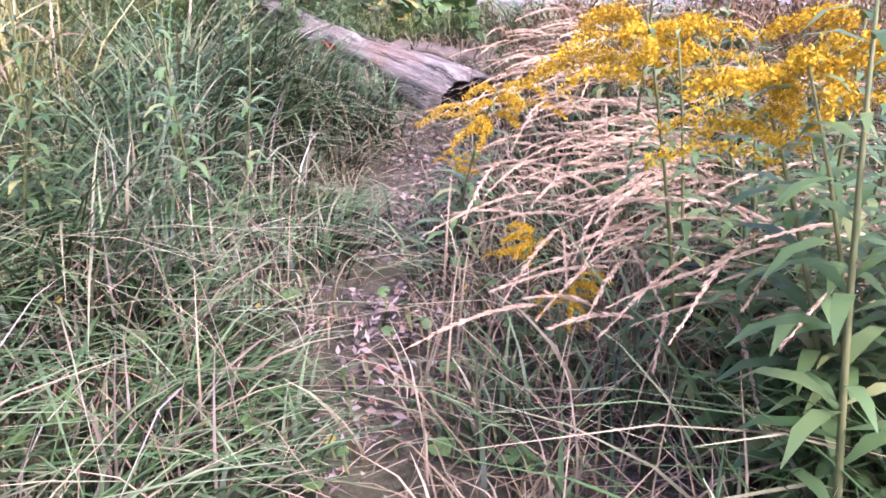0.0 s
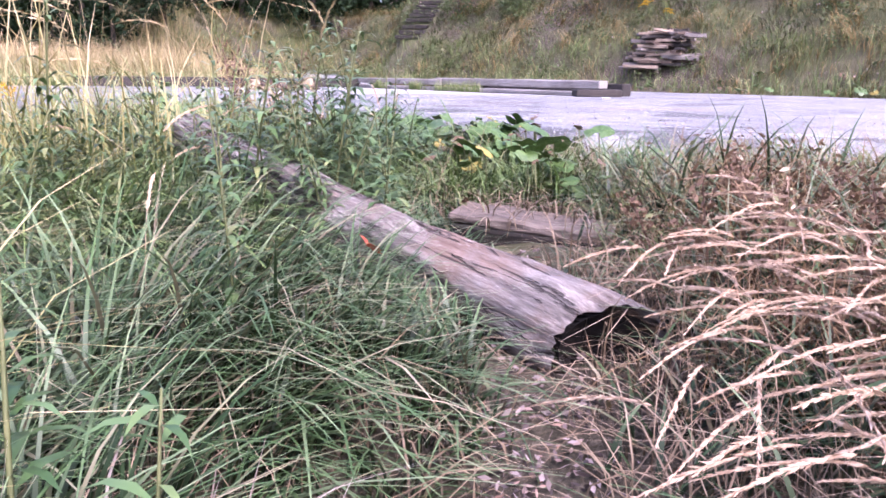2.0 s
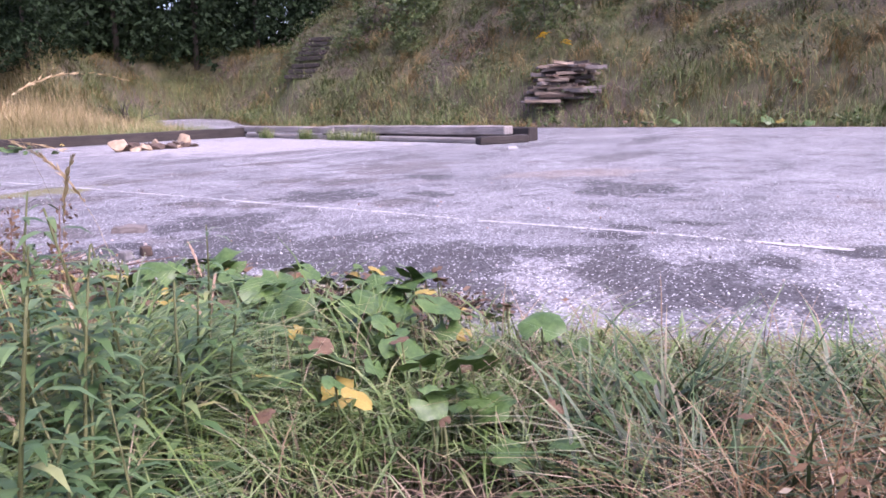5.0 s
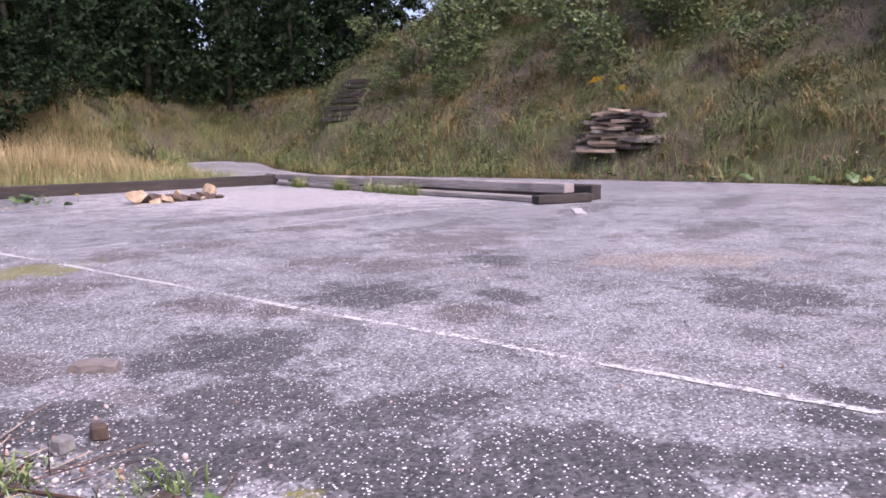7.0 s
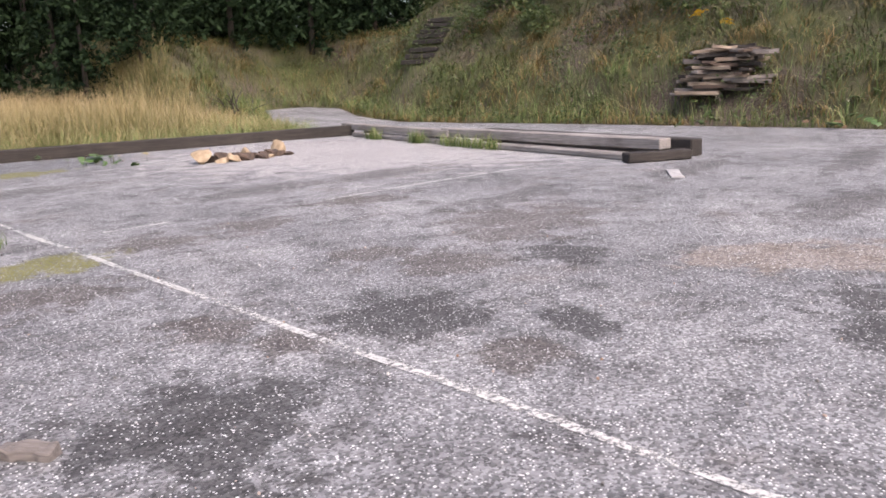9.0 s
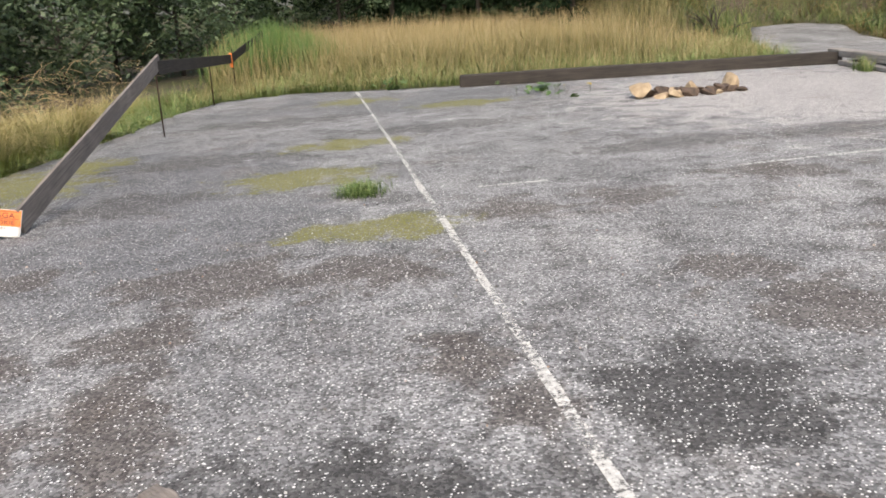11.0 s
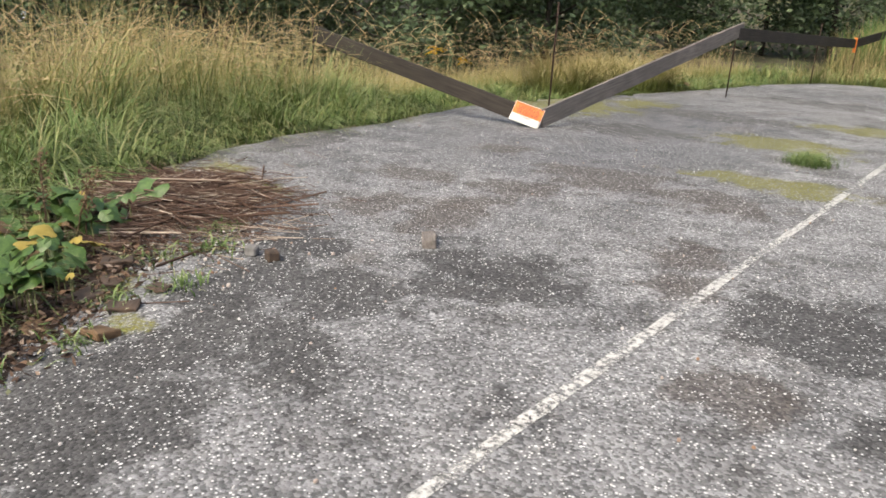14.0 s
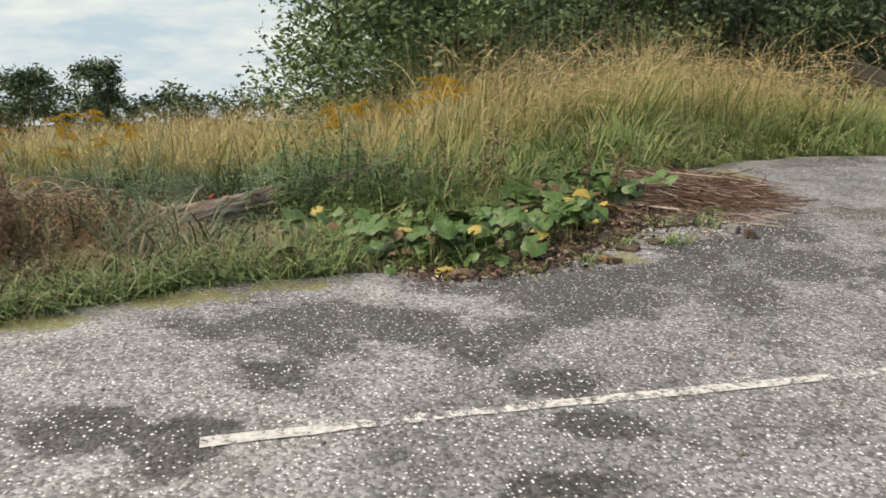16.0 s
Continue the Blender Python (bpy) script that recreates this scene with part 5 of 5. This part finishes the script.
# ---- herbs ----
def leafy_stem(tall, leaves, size, bare=0.1, lean=0.12, seed=0):
    """Points of a stem and the lance-shaped leaves along it."""
    r = np.random.default_rng(seed)
    a = r.uniform(0, math.tau)
    t = np.linspace(0, 1, 7)
    stem = np.stack([math.cos(a) * lean * tall * t**2, math.sin(a) * lean * tall * t**2, tall * t], 1)
    tt = np.sort(r.uniform(bare, 0.98, leaves))
    p = np.stack([np.interp(tt, t, stem[:, k]) for k in range(3)], 1)
    ang = np.arange(leaves) * 2.4 + r.normal(0, 0.3, leaves)
    ln = size * (1.15 - 0.6 * tt) * r.uniform(0.75, 1.2, leaves)
    out = np.stack([np.cos(ang), np.sin(ang), np.zeros(leaves)], 1)
    q = np.stack([-np.sin(ang), np.cos(ang), np.zeros(leaves)], 1)
    up = np.array([0, 0, 1.0])
    rows = []
    for s, w, z in ((0.0, 0.02, 0.0), (0.35, 0.19, 0.16), (0.7, 0.15, 0.14), (1.0, 0.01, -0.06)):
        c = p + out * (ln * s)[:, None] + up * (ln * z)[:, None]
        rows += [c - q * (ln * w / 2)[:, None], c + q * (ln * w / 2)[:, None]]
    v = np.stack(rows, 1).reshape(-1, 3)
    b = (np.arange(leaves) * 8)[:, None, None]
    f = (b + np.array([[0, 1, 3, 2], [2, 3, 5, 4], [4, 5, 7, 6]])[None]).reshape(-1, 4)
    return stem, (v, f, np.repeat(r.uniform(0, 1, leaves), 8))


def plume(stem, seed, reach=0.2, branches=12):
    """Arching sprays of tiny florets at the top of a goldenrod."""
    r = np.random.default_rng(seed)
    top, tall = stem[-1], stem[-1, 2]
    pts = []
    side = r.uniform(0, math.tau)
    for i in range(branches):
        t = i / branches
        a = side + r.normal(0, 0.9)
        base = top - np.array([0, 0, reach * 0.75 * (1 - t)])
        ln = reach * (1.1 - 0.55 * t) * r.uniform(0.7, 1.2)
        s = np.linspace(0.12, 1, 26)
        pts.append(np.stack([base[0] + math.cos(a) * ln * s, base[1] + math.sin(a) * ln * s, base[2] + ln * (0.75 * s - 0.7 * s**2)], 1))
    c = np.concatenate(pts)
    c = np.repeat(c, 16, 0) + r.normal(0, 0.0055, (len(c) * 16, 3))
    return leaf_cloud(c, 0.0042, 1.0)


def goldenrod_kind(seed, tall, bloom=True):
    stem, lv = leafy_stem(tall, 46, 0.13, 0.08, 0.16, seed)
    g = empty("goldenrod", Matrix.Identity(4), "tall goldenrod with arching yellow plumes" if bloom else "leafy green goldenrod not yet in flower", "plant")
    part("stem", rod([tuple(p) for p in stem], [0.005, 0.005, 0.0045, 0.004, 0.0035, 0.003, 0.002], 5), STEM, g)
    part("foliage", mesh_from("foliage", *lv[:2], HERB, lv[2]), HERB, g)
    if bloom:
        v, f, t = plume(stem, seed + 1)
        part("flower_plume", mesh_from("flower_plume", v, f, YELLOW, t), YELLOW, g, "bright yellow flower plume")
    return g


BLOOMS = [goldenrod_kind(s, h) for s, h in ((3, 0.95), (5, 0.8), (8, 0.55))]
PLAIN = [goldenrod_kind(s, h, False) for s, h in ((21, 0.75), (22, 0.55), (23, 0.4))]


def stand(kinds, places, group, label=""):
    """Sets copies of plants on the ground, the first of each kind being the model itself."""
    free = list(kinds)
    for i, (k, x, y, sc) in enumerate(places):
        m = pose(x, y, float(height(x, y)) - 0.02, random.uniform(-8, 8), random.uniform(-8, 8), random.uniform(0, 360))
        ob = kinds[k]
        if ob in free:
            free.remove(ob)
            ob.matrix_basis = m
        else:
            ob = copy_thing(ob, m)
        ob.scale = (sc, sc, sc)
        ob["group"] = group
        if label:
            ob["label"] = label


rr = random.Random(17)
near_blooms = [(0, -5.42, -2.9, 0.9), (1, -5.36, -2.84, 1.0), (0, -5.56, -3.16, 0.88), (1, -5.6, -3.26, 1.0)]
stand(BLOOMS, near_blooms + [(2, -5.12, -2.02, 1.0), (2, -4.98, -1.94, 0.5), (2, -5.4, -2.52, 0.6), (2, -5.46, -2.62, 0.5), (0, -4.95, -2.45, 1.0), (0, -4.7, -2.5, 1.05), (0, -7.6, -2.5, 1.0), (1, -7.9, -2.75, 1.0), (0, -8.3, -2.9, 1.05), (1, -7.3, -2.35, 0.95),
               (0, -4.6, -3.0, 1.0), (1, -4.5, -2.6, 0.9), (0, -7.5, 1.1, 1.1), (1, -7.8, 1.4, 1.1), (0, -6.6, -1.6, 1.0), (0, -7.0, -2.0, 1.1), (1, -7.3, -1.5, 1.1), (0, -7.9, -2.0, 1.2), 
               (0, -4.95, 0.95, 1.0), (1, -5.15, 0.7, 1.05), (0, -4.75, 1.25, 1.0), (0, -5.7, 1.9, 1.25), (1, -5.9, 2.1, 1.3), (0, -6.0, 1.7, 1.3), (0, -8.2, 12.2, 1.1), (1, -7.8, 12.6, 1.0), (0, 17.1, 11.0, 1.2), (1, 17.2, 10.75, 1.1)], "goldenrods")
spots = []
rr = random.Random(11)
for cx, cy, sx, n in ((-3.85, 0.15, 0.28, 44), (-3.7, 0.75, 0.3, 22), (-5.5, -3.14, 0.09, 9), (-5.6, -3.34, 0.09, 9), (-5.28, -3.12, 0.13, 9), (-5.0, -3.0, 0.16, 8), (-4.5, -2.2, 0.3, 10), (-5.6, -1.4, 0.3, 8), (-3.4, 0.6, 0.25, 14), (-4.75, 0.7, 0.3, 18)):
    for _ in range(n):
        x, y = rr.gauss(cx, sx), rr.gauss(cy, sx)
        if float(off_route(np.array([x]), np.array([y]))[0]) > 0.38 and float(lot_side(x, y)) > 0.1:
            spots.append((rr.choice([0, 1, 1, 2]), x, y, rr.uniform(0.85, 1.35)))
stand(PLAIN, spots, "leafy herbs")


def round_leaf(seed):
    """A kidney-shaped leaf with a wavy rim and sunken veins."""
    r = random.Random(seed)
    bm = bmesh.new()
    n = 16
    c = bm.verts.new((0, 0, -0.12))
    rim, mid = [], []
    for k in range(n):
        g = math.radians(-160 + 320 * k / (n - 1))
        rad = 1.0 + 0.1 * math.sin(k * 2.1 + seed) + r.uniform(-0.05, 0.05)
        mid.append(bm.verts.new((math.sin(g) * rad * 0.55, math.cos(g) * rad * 0.55, 0.02 + 0.05 * (k % 2))))
        rim.append(bm.verts.new((math.sin(g) * rad, math.cos(g) * rad, 0.1 * math.sin(k * 1.7 + seed) - 0.12)))
    for k in range(n - 1):
        bm.faces.new((c, mid[k], mid[k + 1])).smooth = True
        bm.faces.new((mid[k], rim[k], rim[k + 1], mid[k + 1])).smooth = True
    return bm


LEAF_MESHES = []
for k in range(4):
    me = bpy.data.meshes.new("leaf")
    b_ = round_leaf(k)
    b_.to_mesh(me)
    b_.free()
    LEAF_MESHES.append(me)
LEAVES = {}
for mat_ in (BROAD, BROAD_DRY, LEAF_BROWN, RED_LEAF):
    for k, me in enumerate(LEAF_MESHES):
        c = me.copy()
        c.materials.append(mat_)
        LEAVES[mat_.name, k] = c
STALK = bpy.data.meshes.new("stalk")
b_ = rod([(0, 0, 0), (0.02, 0, 0.5), (0, 0, 1)], [0.006, 0.005, 0.005], 5)
b_.to_mesh(STALK)
b_.free()
STALK.materials.append(STEM)


fallen_log()


def butterbur(x, y, n, spread, size, seed, high=0.16):
    r = random.Random(seed)
    z0 = float(height(x, y))
    g = empty("butterbur", Matrix.Translation((x, y, z0)), "clump of broad round green leaves at the asphalt edge", "plant", "butterbur clumps")
    for i in range(n):
        dx, dy = r.gauss(0, spread), r.gauss(0, spread)
        s = size * (0.42 + 0.85 * r.random() ** 1.6)
        z = float(height(x + dx, y + dy)) - z0 + r.uniform(0.35, 1.0) * high
        kind = "broad_leaf" if r.random() > 0.26 else r.choice(["yellowing_leaf", "dead_leaf", "dead_leaf", "dead_leaf"])
        if kind != "broad_leaf":
            s = s * 0.6
        lf = new("leaf", LEAVES[kind, r.randrange(4)])
        lf.parent = g
        lf.matrix_basis = pose(dx, dy, z, r.uniform(-38, 38), r.uniform(-38, 38), r.uniform(0, 360)) @ Matrix.Diagonal((s, s, s, 1))
        st = new("stalk", STALK)
        st.parent = g
        st.matrix_basis = Matrix.Translation((dx, dy, z - high * 0.9)) @ Matrix.Diagonal((0.7, 0.7, high * 0.85, 1))


for i, (x, y, n, sp, sz) in enumerate(((-2.2, 0.75, 16, 0.2, 0.075), (-2.35, 1.15, 22, 0.22, 0.08), (-2.6, 1.5, 22, 0.22, 0.085), (-2.9, 1.95, 22, 0.22, 0.095), (-2.05, 1.0, 14, 0.12, 0.06), (-2.35, 1.75, 12, 0.12, 0.06), (-3.2, 2.6, 12, 0.16, 0.1), (-2.45, 0.4, 14, 0.2, 0.075), (-2.75, 0.8, 16, 0.25, 0.09),
                                       (-3.1, 1.2, 14, 0.25, 0.1), (-3.25, 2.25, 14, 0.2, 0.1), (-2.75, 0.05, 8, 0.16, 0.065), (-2.6, -0.35, 5, 0.1, 0.06), (-3.5, 1.7, 10, 0.25, 0.11), (-5.95, -1.8, 26, 0.25, 0.024), (-5.5, -2.5, 20, 0.16, 0.02), (-6.15, -2.2, 26, 0.22, 0.024))):
    butterbur(x, y, int(n * 2.2), sp, sz, 100 + i, 0.27 if sz > 0.03 else 0.12)
for i, (x, y, n, sp, sz) in enumerate(((1.0, 19.4, 14, 0.35, 0.12), (-0.6, 20.2, 8, 0.4, 0.11), (3.3, 15.6, 22, 0.33, 0.09), (2.9, 17.75, 4, 0.1, 0.09), (14.9, 6.5, 14, 0.6, 0.14), (14.9, 4.0, 14, 0.6, 0.14),
                                       (15.0, 9.5, 10, 0.6, 0.12), (-4.3, 15.2, 8, 0.4, 0.1), (-3.6, 19.9, 8, 0.4, 0.12))):
    butterbur(x, y, n, sp, sz, 140 + i, 0.22)
for x, y, mat_, lab in ((-1.7, 0.85, "dead_leaf", "orange-brown fallen leaf on asphalt"), (-1.76, 0.78, "yellowing_leaf", "yellow fallen leaf on asphalt")):
    lf = new("fallen_leaf", LEAVES[mat_, 1])
    lf.matrix_world = pose(x, y, float(lot_z(x, y)) + 0.03, 12, 8, 40) @ Matrix.Diagonal((0.07, 0.07, 0.07, 1))
    tagged(lf, lab, "leaf")


def dead_stalks(x, y, n, tall, seed):
    """Brown upright stalks with withered side twigs."""
    r = random.Random(seed)
    g = empty("withered_dock", Matrix.Translation((x, y, float(height(x, y)))), "brown withered dock stalks among grass", "plant", "withered stalks")
    for _ in range(n):
        dx, dy, h = r.gauss(0, 0.13), r.gauss(0, 0.13), tall * r.uniform(0.7, 1.15)
        lx, ly = r.uniform(-0.15, 0.15), r.uniform(-0.15, 0.15)
        part("stalk", rod([(dx, dy, -0.05), (dx + lx * 0.4, dy + ly * 0.4, h * 0.5), (dx + lx, dy + ly, h)], [0.005, 0.004, 0.002], 5), STEM_BROWN, g)
        k = 130
        t = np.random.default_rng(r.randrange(9999)).uniform(0.45, 1, k)
        c = np.stack([dx + lx * t, dy + ly * t, h * t], 1) + rng.normal(0, 0.022, (k, 3))
        v, f, tt = leaf_cloud(c, 0.014, 1.0)
        part("seed_head", mesh_from("seed_head", v, f, LEAF_BROWN, tt), LEAF_BROWN, g, "brown withered seed head")["kind"] = "stuff"


for i, (x, y, n, h) in enumerate(((-3.35, 1.55, 5, 0.75), (-3.0, 2.3, 3, 0.6), (-3.3, -1.15, 9, 0.4), (-3.0, -1.3, 8, 0.4), (-3.55, -1.5, 9, 0.42), (-2.7, -1.55, 8, 0.42), (-3.9, -1.8, 8, 0.4), (-2.2, -1.6, 14, 0.6), (-1.75, -1.9, 14, 0.6), (-2.7, -1.9, 14, 0.65), (-3.3, -2.1, 12, 0.65),
                                  (-9.0, 8.2, 10, 1.2), (-8.4, 7.6, 8, 1.1))):
    dead_stalks(x, y, n, h, 200 + i)


# ---- trees and shrubs ----
def limb(a, b, r0, r1, sag=0.0):
    a, b = Vector(a), Vector(b)
    m = (a + b) / 2 + Vector((0, 0, sag))
    return rod([tuple(a), tuple(m), tuple(b)], [r0, (r0 + r1) / 2, r1], 6)


def broad_tree(name, tall, spread, leaves, size, material, seed, label, category="tree", low=0.25, limbs=26):
    r = np.random.default_rng(seed)
    g = empty(name, Matrix.Identity(4), label, category)
    part("trunk", rod([(0, 0, -0.3), (0.05, 0.03, tall * 0.3), (-0.04, 0.08, tall * 0.62), (0.02, 0.0, tall * 0.92)], [tall * 0.011, tall * 0.009, tall * 0.006, tall * 0.002], 8), TRUNK, g)
    pts = []
    for i in range(limbs):
        t = r.uniform(low, 0.95)
        a = r.uniform(0, math.tau)
        reach = spread * (0.35 + 0.65 * math.sin(math.pi * min(1, (t - low) / (1 - low) * 0.75 + 0.22))) * r.uniform(0.6, 1.1)
        p0 = Vector((0, 0, tall * t * 0.85))
        p1 = Vector((math.cos(a) * reach, math.sin(a) * reach, tall * t * 0.85 + reach * r.uniform(0.15, 0.6)))
        part("limb", limb(p0, p1, tall * 0.004, tall * 0.001, -0.04 * reach), TRUNK, g)
        for k in range(4):
            s = r.uniform(0.4, 1.05)
            c = np.array(p0.lerp(p1, s)) + r.normal(0, spread * 0.1, 3)
            n = max(8, int(leaves / (4 * limbs)))
            pts.append(c + r.normal(0, 1, (n, 3)) * spread * np.array([0.14, 0.14, 0.1]))
    v, f, t = leaf_cloud(np.concatenate(pts), size, 0.6, 0.15)
    part("crown", mesh_from("crown", v, f, material, t), material, g)
    return g


def spruce_tree(tall, spread, seed):
    r = np.random.default_rng(seed)
    g = empty("spruce", Matrix.Identity(4), "tall dark spruce at the wood's edge", "tree")
    part("trunk", rod([(0, 0, -0.3), (0, 0, tall * 0.5), (0, 0, tall)], [tall * 0.016, tall * 0.009, 0.01], 8), TRUNK, g)
    c = []
    for k in range(int(tall * 9)):
        t = (k + r.uniform()) / (tall * 9)
        a = r.uniform(0, math.tau)
        reach = spread * (1 - t) ** 0.8 * r.uniform(0.65, 1.1) + 0.15
        s = np.linspace(0.1, 1, 14)
        x, y = np.cos(a) * reach * s, np.sin(a) * reach * s
        z = tall * (0.04 + 0.95 * t) + reach * (0.1 * s - 0.38 * s**2)
        p = np.stack([x, y, z], 1)
        p = np.repeat(p, 3, 0) + r.normal(0, 0.05 + 0.035 * reach, (42, 3))
        c.append(p)
    v, f, t = leaf_cloud(np.concatenate(c), 0.2, 0.5, 0.7)
    part("crown", mesh_from("crown", v, f, SPRUCE, t), SPRUCE, g)
    return g


def plant_trees(kind, places, sink=0.1, group=""):
    first = True
    for x, y, s in places:
        m = pose(x, y, float(height(x, y)) - sink, 0, 0, random.uniform(0, 360))
        ob = kind if first else copy_thing(kind, m)
        if first:
            ob.matrix_basis = m
        first = False
        ob.scale = (s, s, s * random.uniform(0.92, 1.1))
        if group:
            ob["group"] = group


SP1, SP2 = spruce_tree(13, 2.6, 1), spruce_tree(11, 2.9, 2)
plant_trees(SP1, [(13.5, 41, 1.0), (9.5, 44, 1.1), (17, 44, 1.0), (5, 46, 1.1), (21, 42, 1.0), (-1, 46, 1.15), (25, 38, 1.0), (30, 33, 0.9), (-12, 34, 1.0)], group="spruces")
plant_trees(SP2, [(11.4, 45, 1.0), (15.5, 47, 1.1), (19, 40.5, 0.9), (7.2, 47, 1.2), (2, 47, 1.1), (23, 45, 1.1), (27, 36.5, 1.0), (-4, 44, 1.1), (-8, 40, 1.1), (12.5, 42.5, 1.0), (14.8, 43, 1.05), (10.6, 42.6, 0.9), (16.2, 41.8, 0.9), (18, 43, 1.1), (20, 44.5, 1.1), (22, 41, 0.95), (24, 42, 1.1), (8.4, 43, 1.0), (6, 43.5, 1.0), (3.6, 44, 1.1), (26, 40, 1.1), (28.5, 38.5, 1.0), (13, 46.5, 1.2), (17.5, 47, 1.2), (21.5, 47, 1.3), (25, 46, 1.2), (29, 42, 1.2), (32, 38, 1.1), (12.2, 32.5, 0.8), (15.2, 31.5, 0.85), (18.2, 30, 0.8), (20.6, 28.6, 0.75), (23.2, 28, 0.8), (26, 28.5, 0.85), (13.8, 34.5, 0.9), (17, 33.5, 0.95), (19.8, 32, 0.9), (22.5, 31, 0.9), (25.4, 31.5, 1.0), (9.2, 35, 0.9), (28.5, 29, 0.9), (10.4, 29.6, 0.6), (9.0, 31.5, 0.7), (7.0, 39.5, 0.8), (3.0, 40.5, 0.85), (11.6, 31.0, 0.65)], group="spruces")
DARK1 = broad_tree("willow", 7, 2.9, 11000, 0.085, FOLIAGE_DARK, 4, "dense dark green willow beyond the fence", low=0.05)
DARK2 = broad_tree("alder", 8.5, 2.8, 11000, 0.09, FOLIAGE_DARK, 6, "dense dark green alder beyond the fence", low=0.05)
plant_trees(DARK1, [(-11, 15, 1.0), (-13.5, 18.5, 1.1), (-9.5, 21, 1.0), (-15.5, 13, 1.05), (-8, 26, 1.1), (-12, 25, 1.2), (-18, 20, 1.2), (-16, 9.5, 1.0), (-5.5, 31, 1.2), (-20, 14, 1.2), (-17, 6.4, 0.9), (-19.5, 8.2, 1.0), (-23, 11, 1.2), (-22, 5.2, 0.9)], group="trees beyond the fence")
plant_trees(DARK2, [(-12, 20.5, 1.0), (-9, 17.5, 0.9), (-15, 23, 1.1), (-7.5, 30, 1.0), (-11, 30, 1.2), (-18, 16, 1.0), (-13.5, 11, 0.85), (-19, 10, 1.0), (-4, 36, 1.2), (0.5, 40, 1.0)], group="trees beyond the fence")
BIRCH = broad_tree("birch", 5.0, 1.8, 6200, 0.06, FOLIAGE, 9, "young leafy birch rising behind the grass bank", low=0.1)
plant_trees(BIRCH, [(-9.6, 1.3, 0.8), (-10.2, 2.2, 1.05), (-10.8, 3.4, 1.1), (-9.2, 2.9, 0.75), (-12.0, 2.7, 1.2), (-12.8, 4.6, 1.2), (-13.5, 7.6, 1.3)], group="young birches")
PINE = broad_tree("pine", 3.6, 1.15, 3400, 0.085, FOLIAGE_DARK, 31, "lone small pine far down the slope", "tree", 0.42, 18)
PINE["label"], PINE["category"] = "lone small pine far down the slope", "tree"
plant_trees(PINE, [(-26, -4.5, 0.85), (-28, -4.1, 0.6), (-24, -6.0, 0.85)], group="far pines")
SHRUB = broad_tree("shrub", 1.7, 1.1, 900, 0.08, SCRUB, 12, "dense green shrub on the hillside", "shrub", 0.05, 9)
rs = random.Random(3)
plant_trees(SHRUB, [(18.5 + rs.uniform(0, 16), rs.uniform(-6, 26), rs.uniform(0.5, 1.5)) for _ in range(110)] + [(24 + rs.uniform(0, 10), rs.uniform(-8, 18), rs.uniform(1.4, 2.4)) for _ in range(22)] + [(-28, -7.5, 1.6), (-27, -2.0, 1.2), (-25, -9, 1.6)] + [(-30 + rs.uniform(-4, 4), -16 + 0.9 * k, rs.uniform(0.8, 1.35)) for k in range(24)], group="hillside shrubs")

# ---- far sky beyond the falling land ----
m_, nt_, b_ = nodes_of("far_sky", 1.0)
em = nt_.nodes.new("ShaderNodeEmission")
cl = tex(nt_, 0.02, 4, 0.6, (1, 1, 4))
nt_.links.new(ramp(nt_, cl.outputs[0], [(0.4, (0.5, 0.64, 0.8)), (0.65, (0.8, 0.86, 0.92))]), em.inputs[0])
em.inputs[1].default_value = 0.72
nt_.links.new(em.outputs[0], nt_.nodes["Material Output"].inputs[0])
ang = np.linspace(radians(150), radians(235), 24)
v = np.concatenate([np.stack([300 * np.cos(ang), 300 * np.sin(ang), np.full(24, z)], 1) for z in (-60, 140)])
i = np.arange(23)
tagged(new("backdrop", mesh_from("backdrop", v, np.stack([i, i + 1, i + 25, i + 24], 1), m_)), "pale cloudy sky above the valley", "sky", kind="structure")
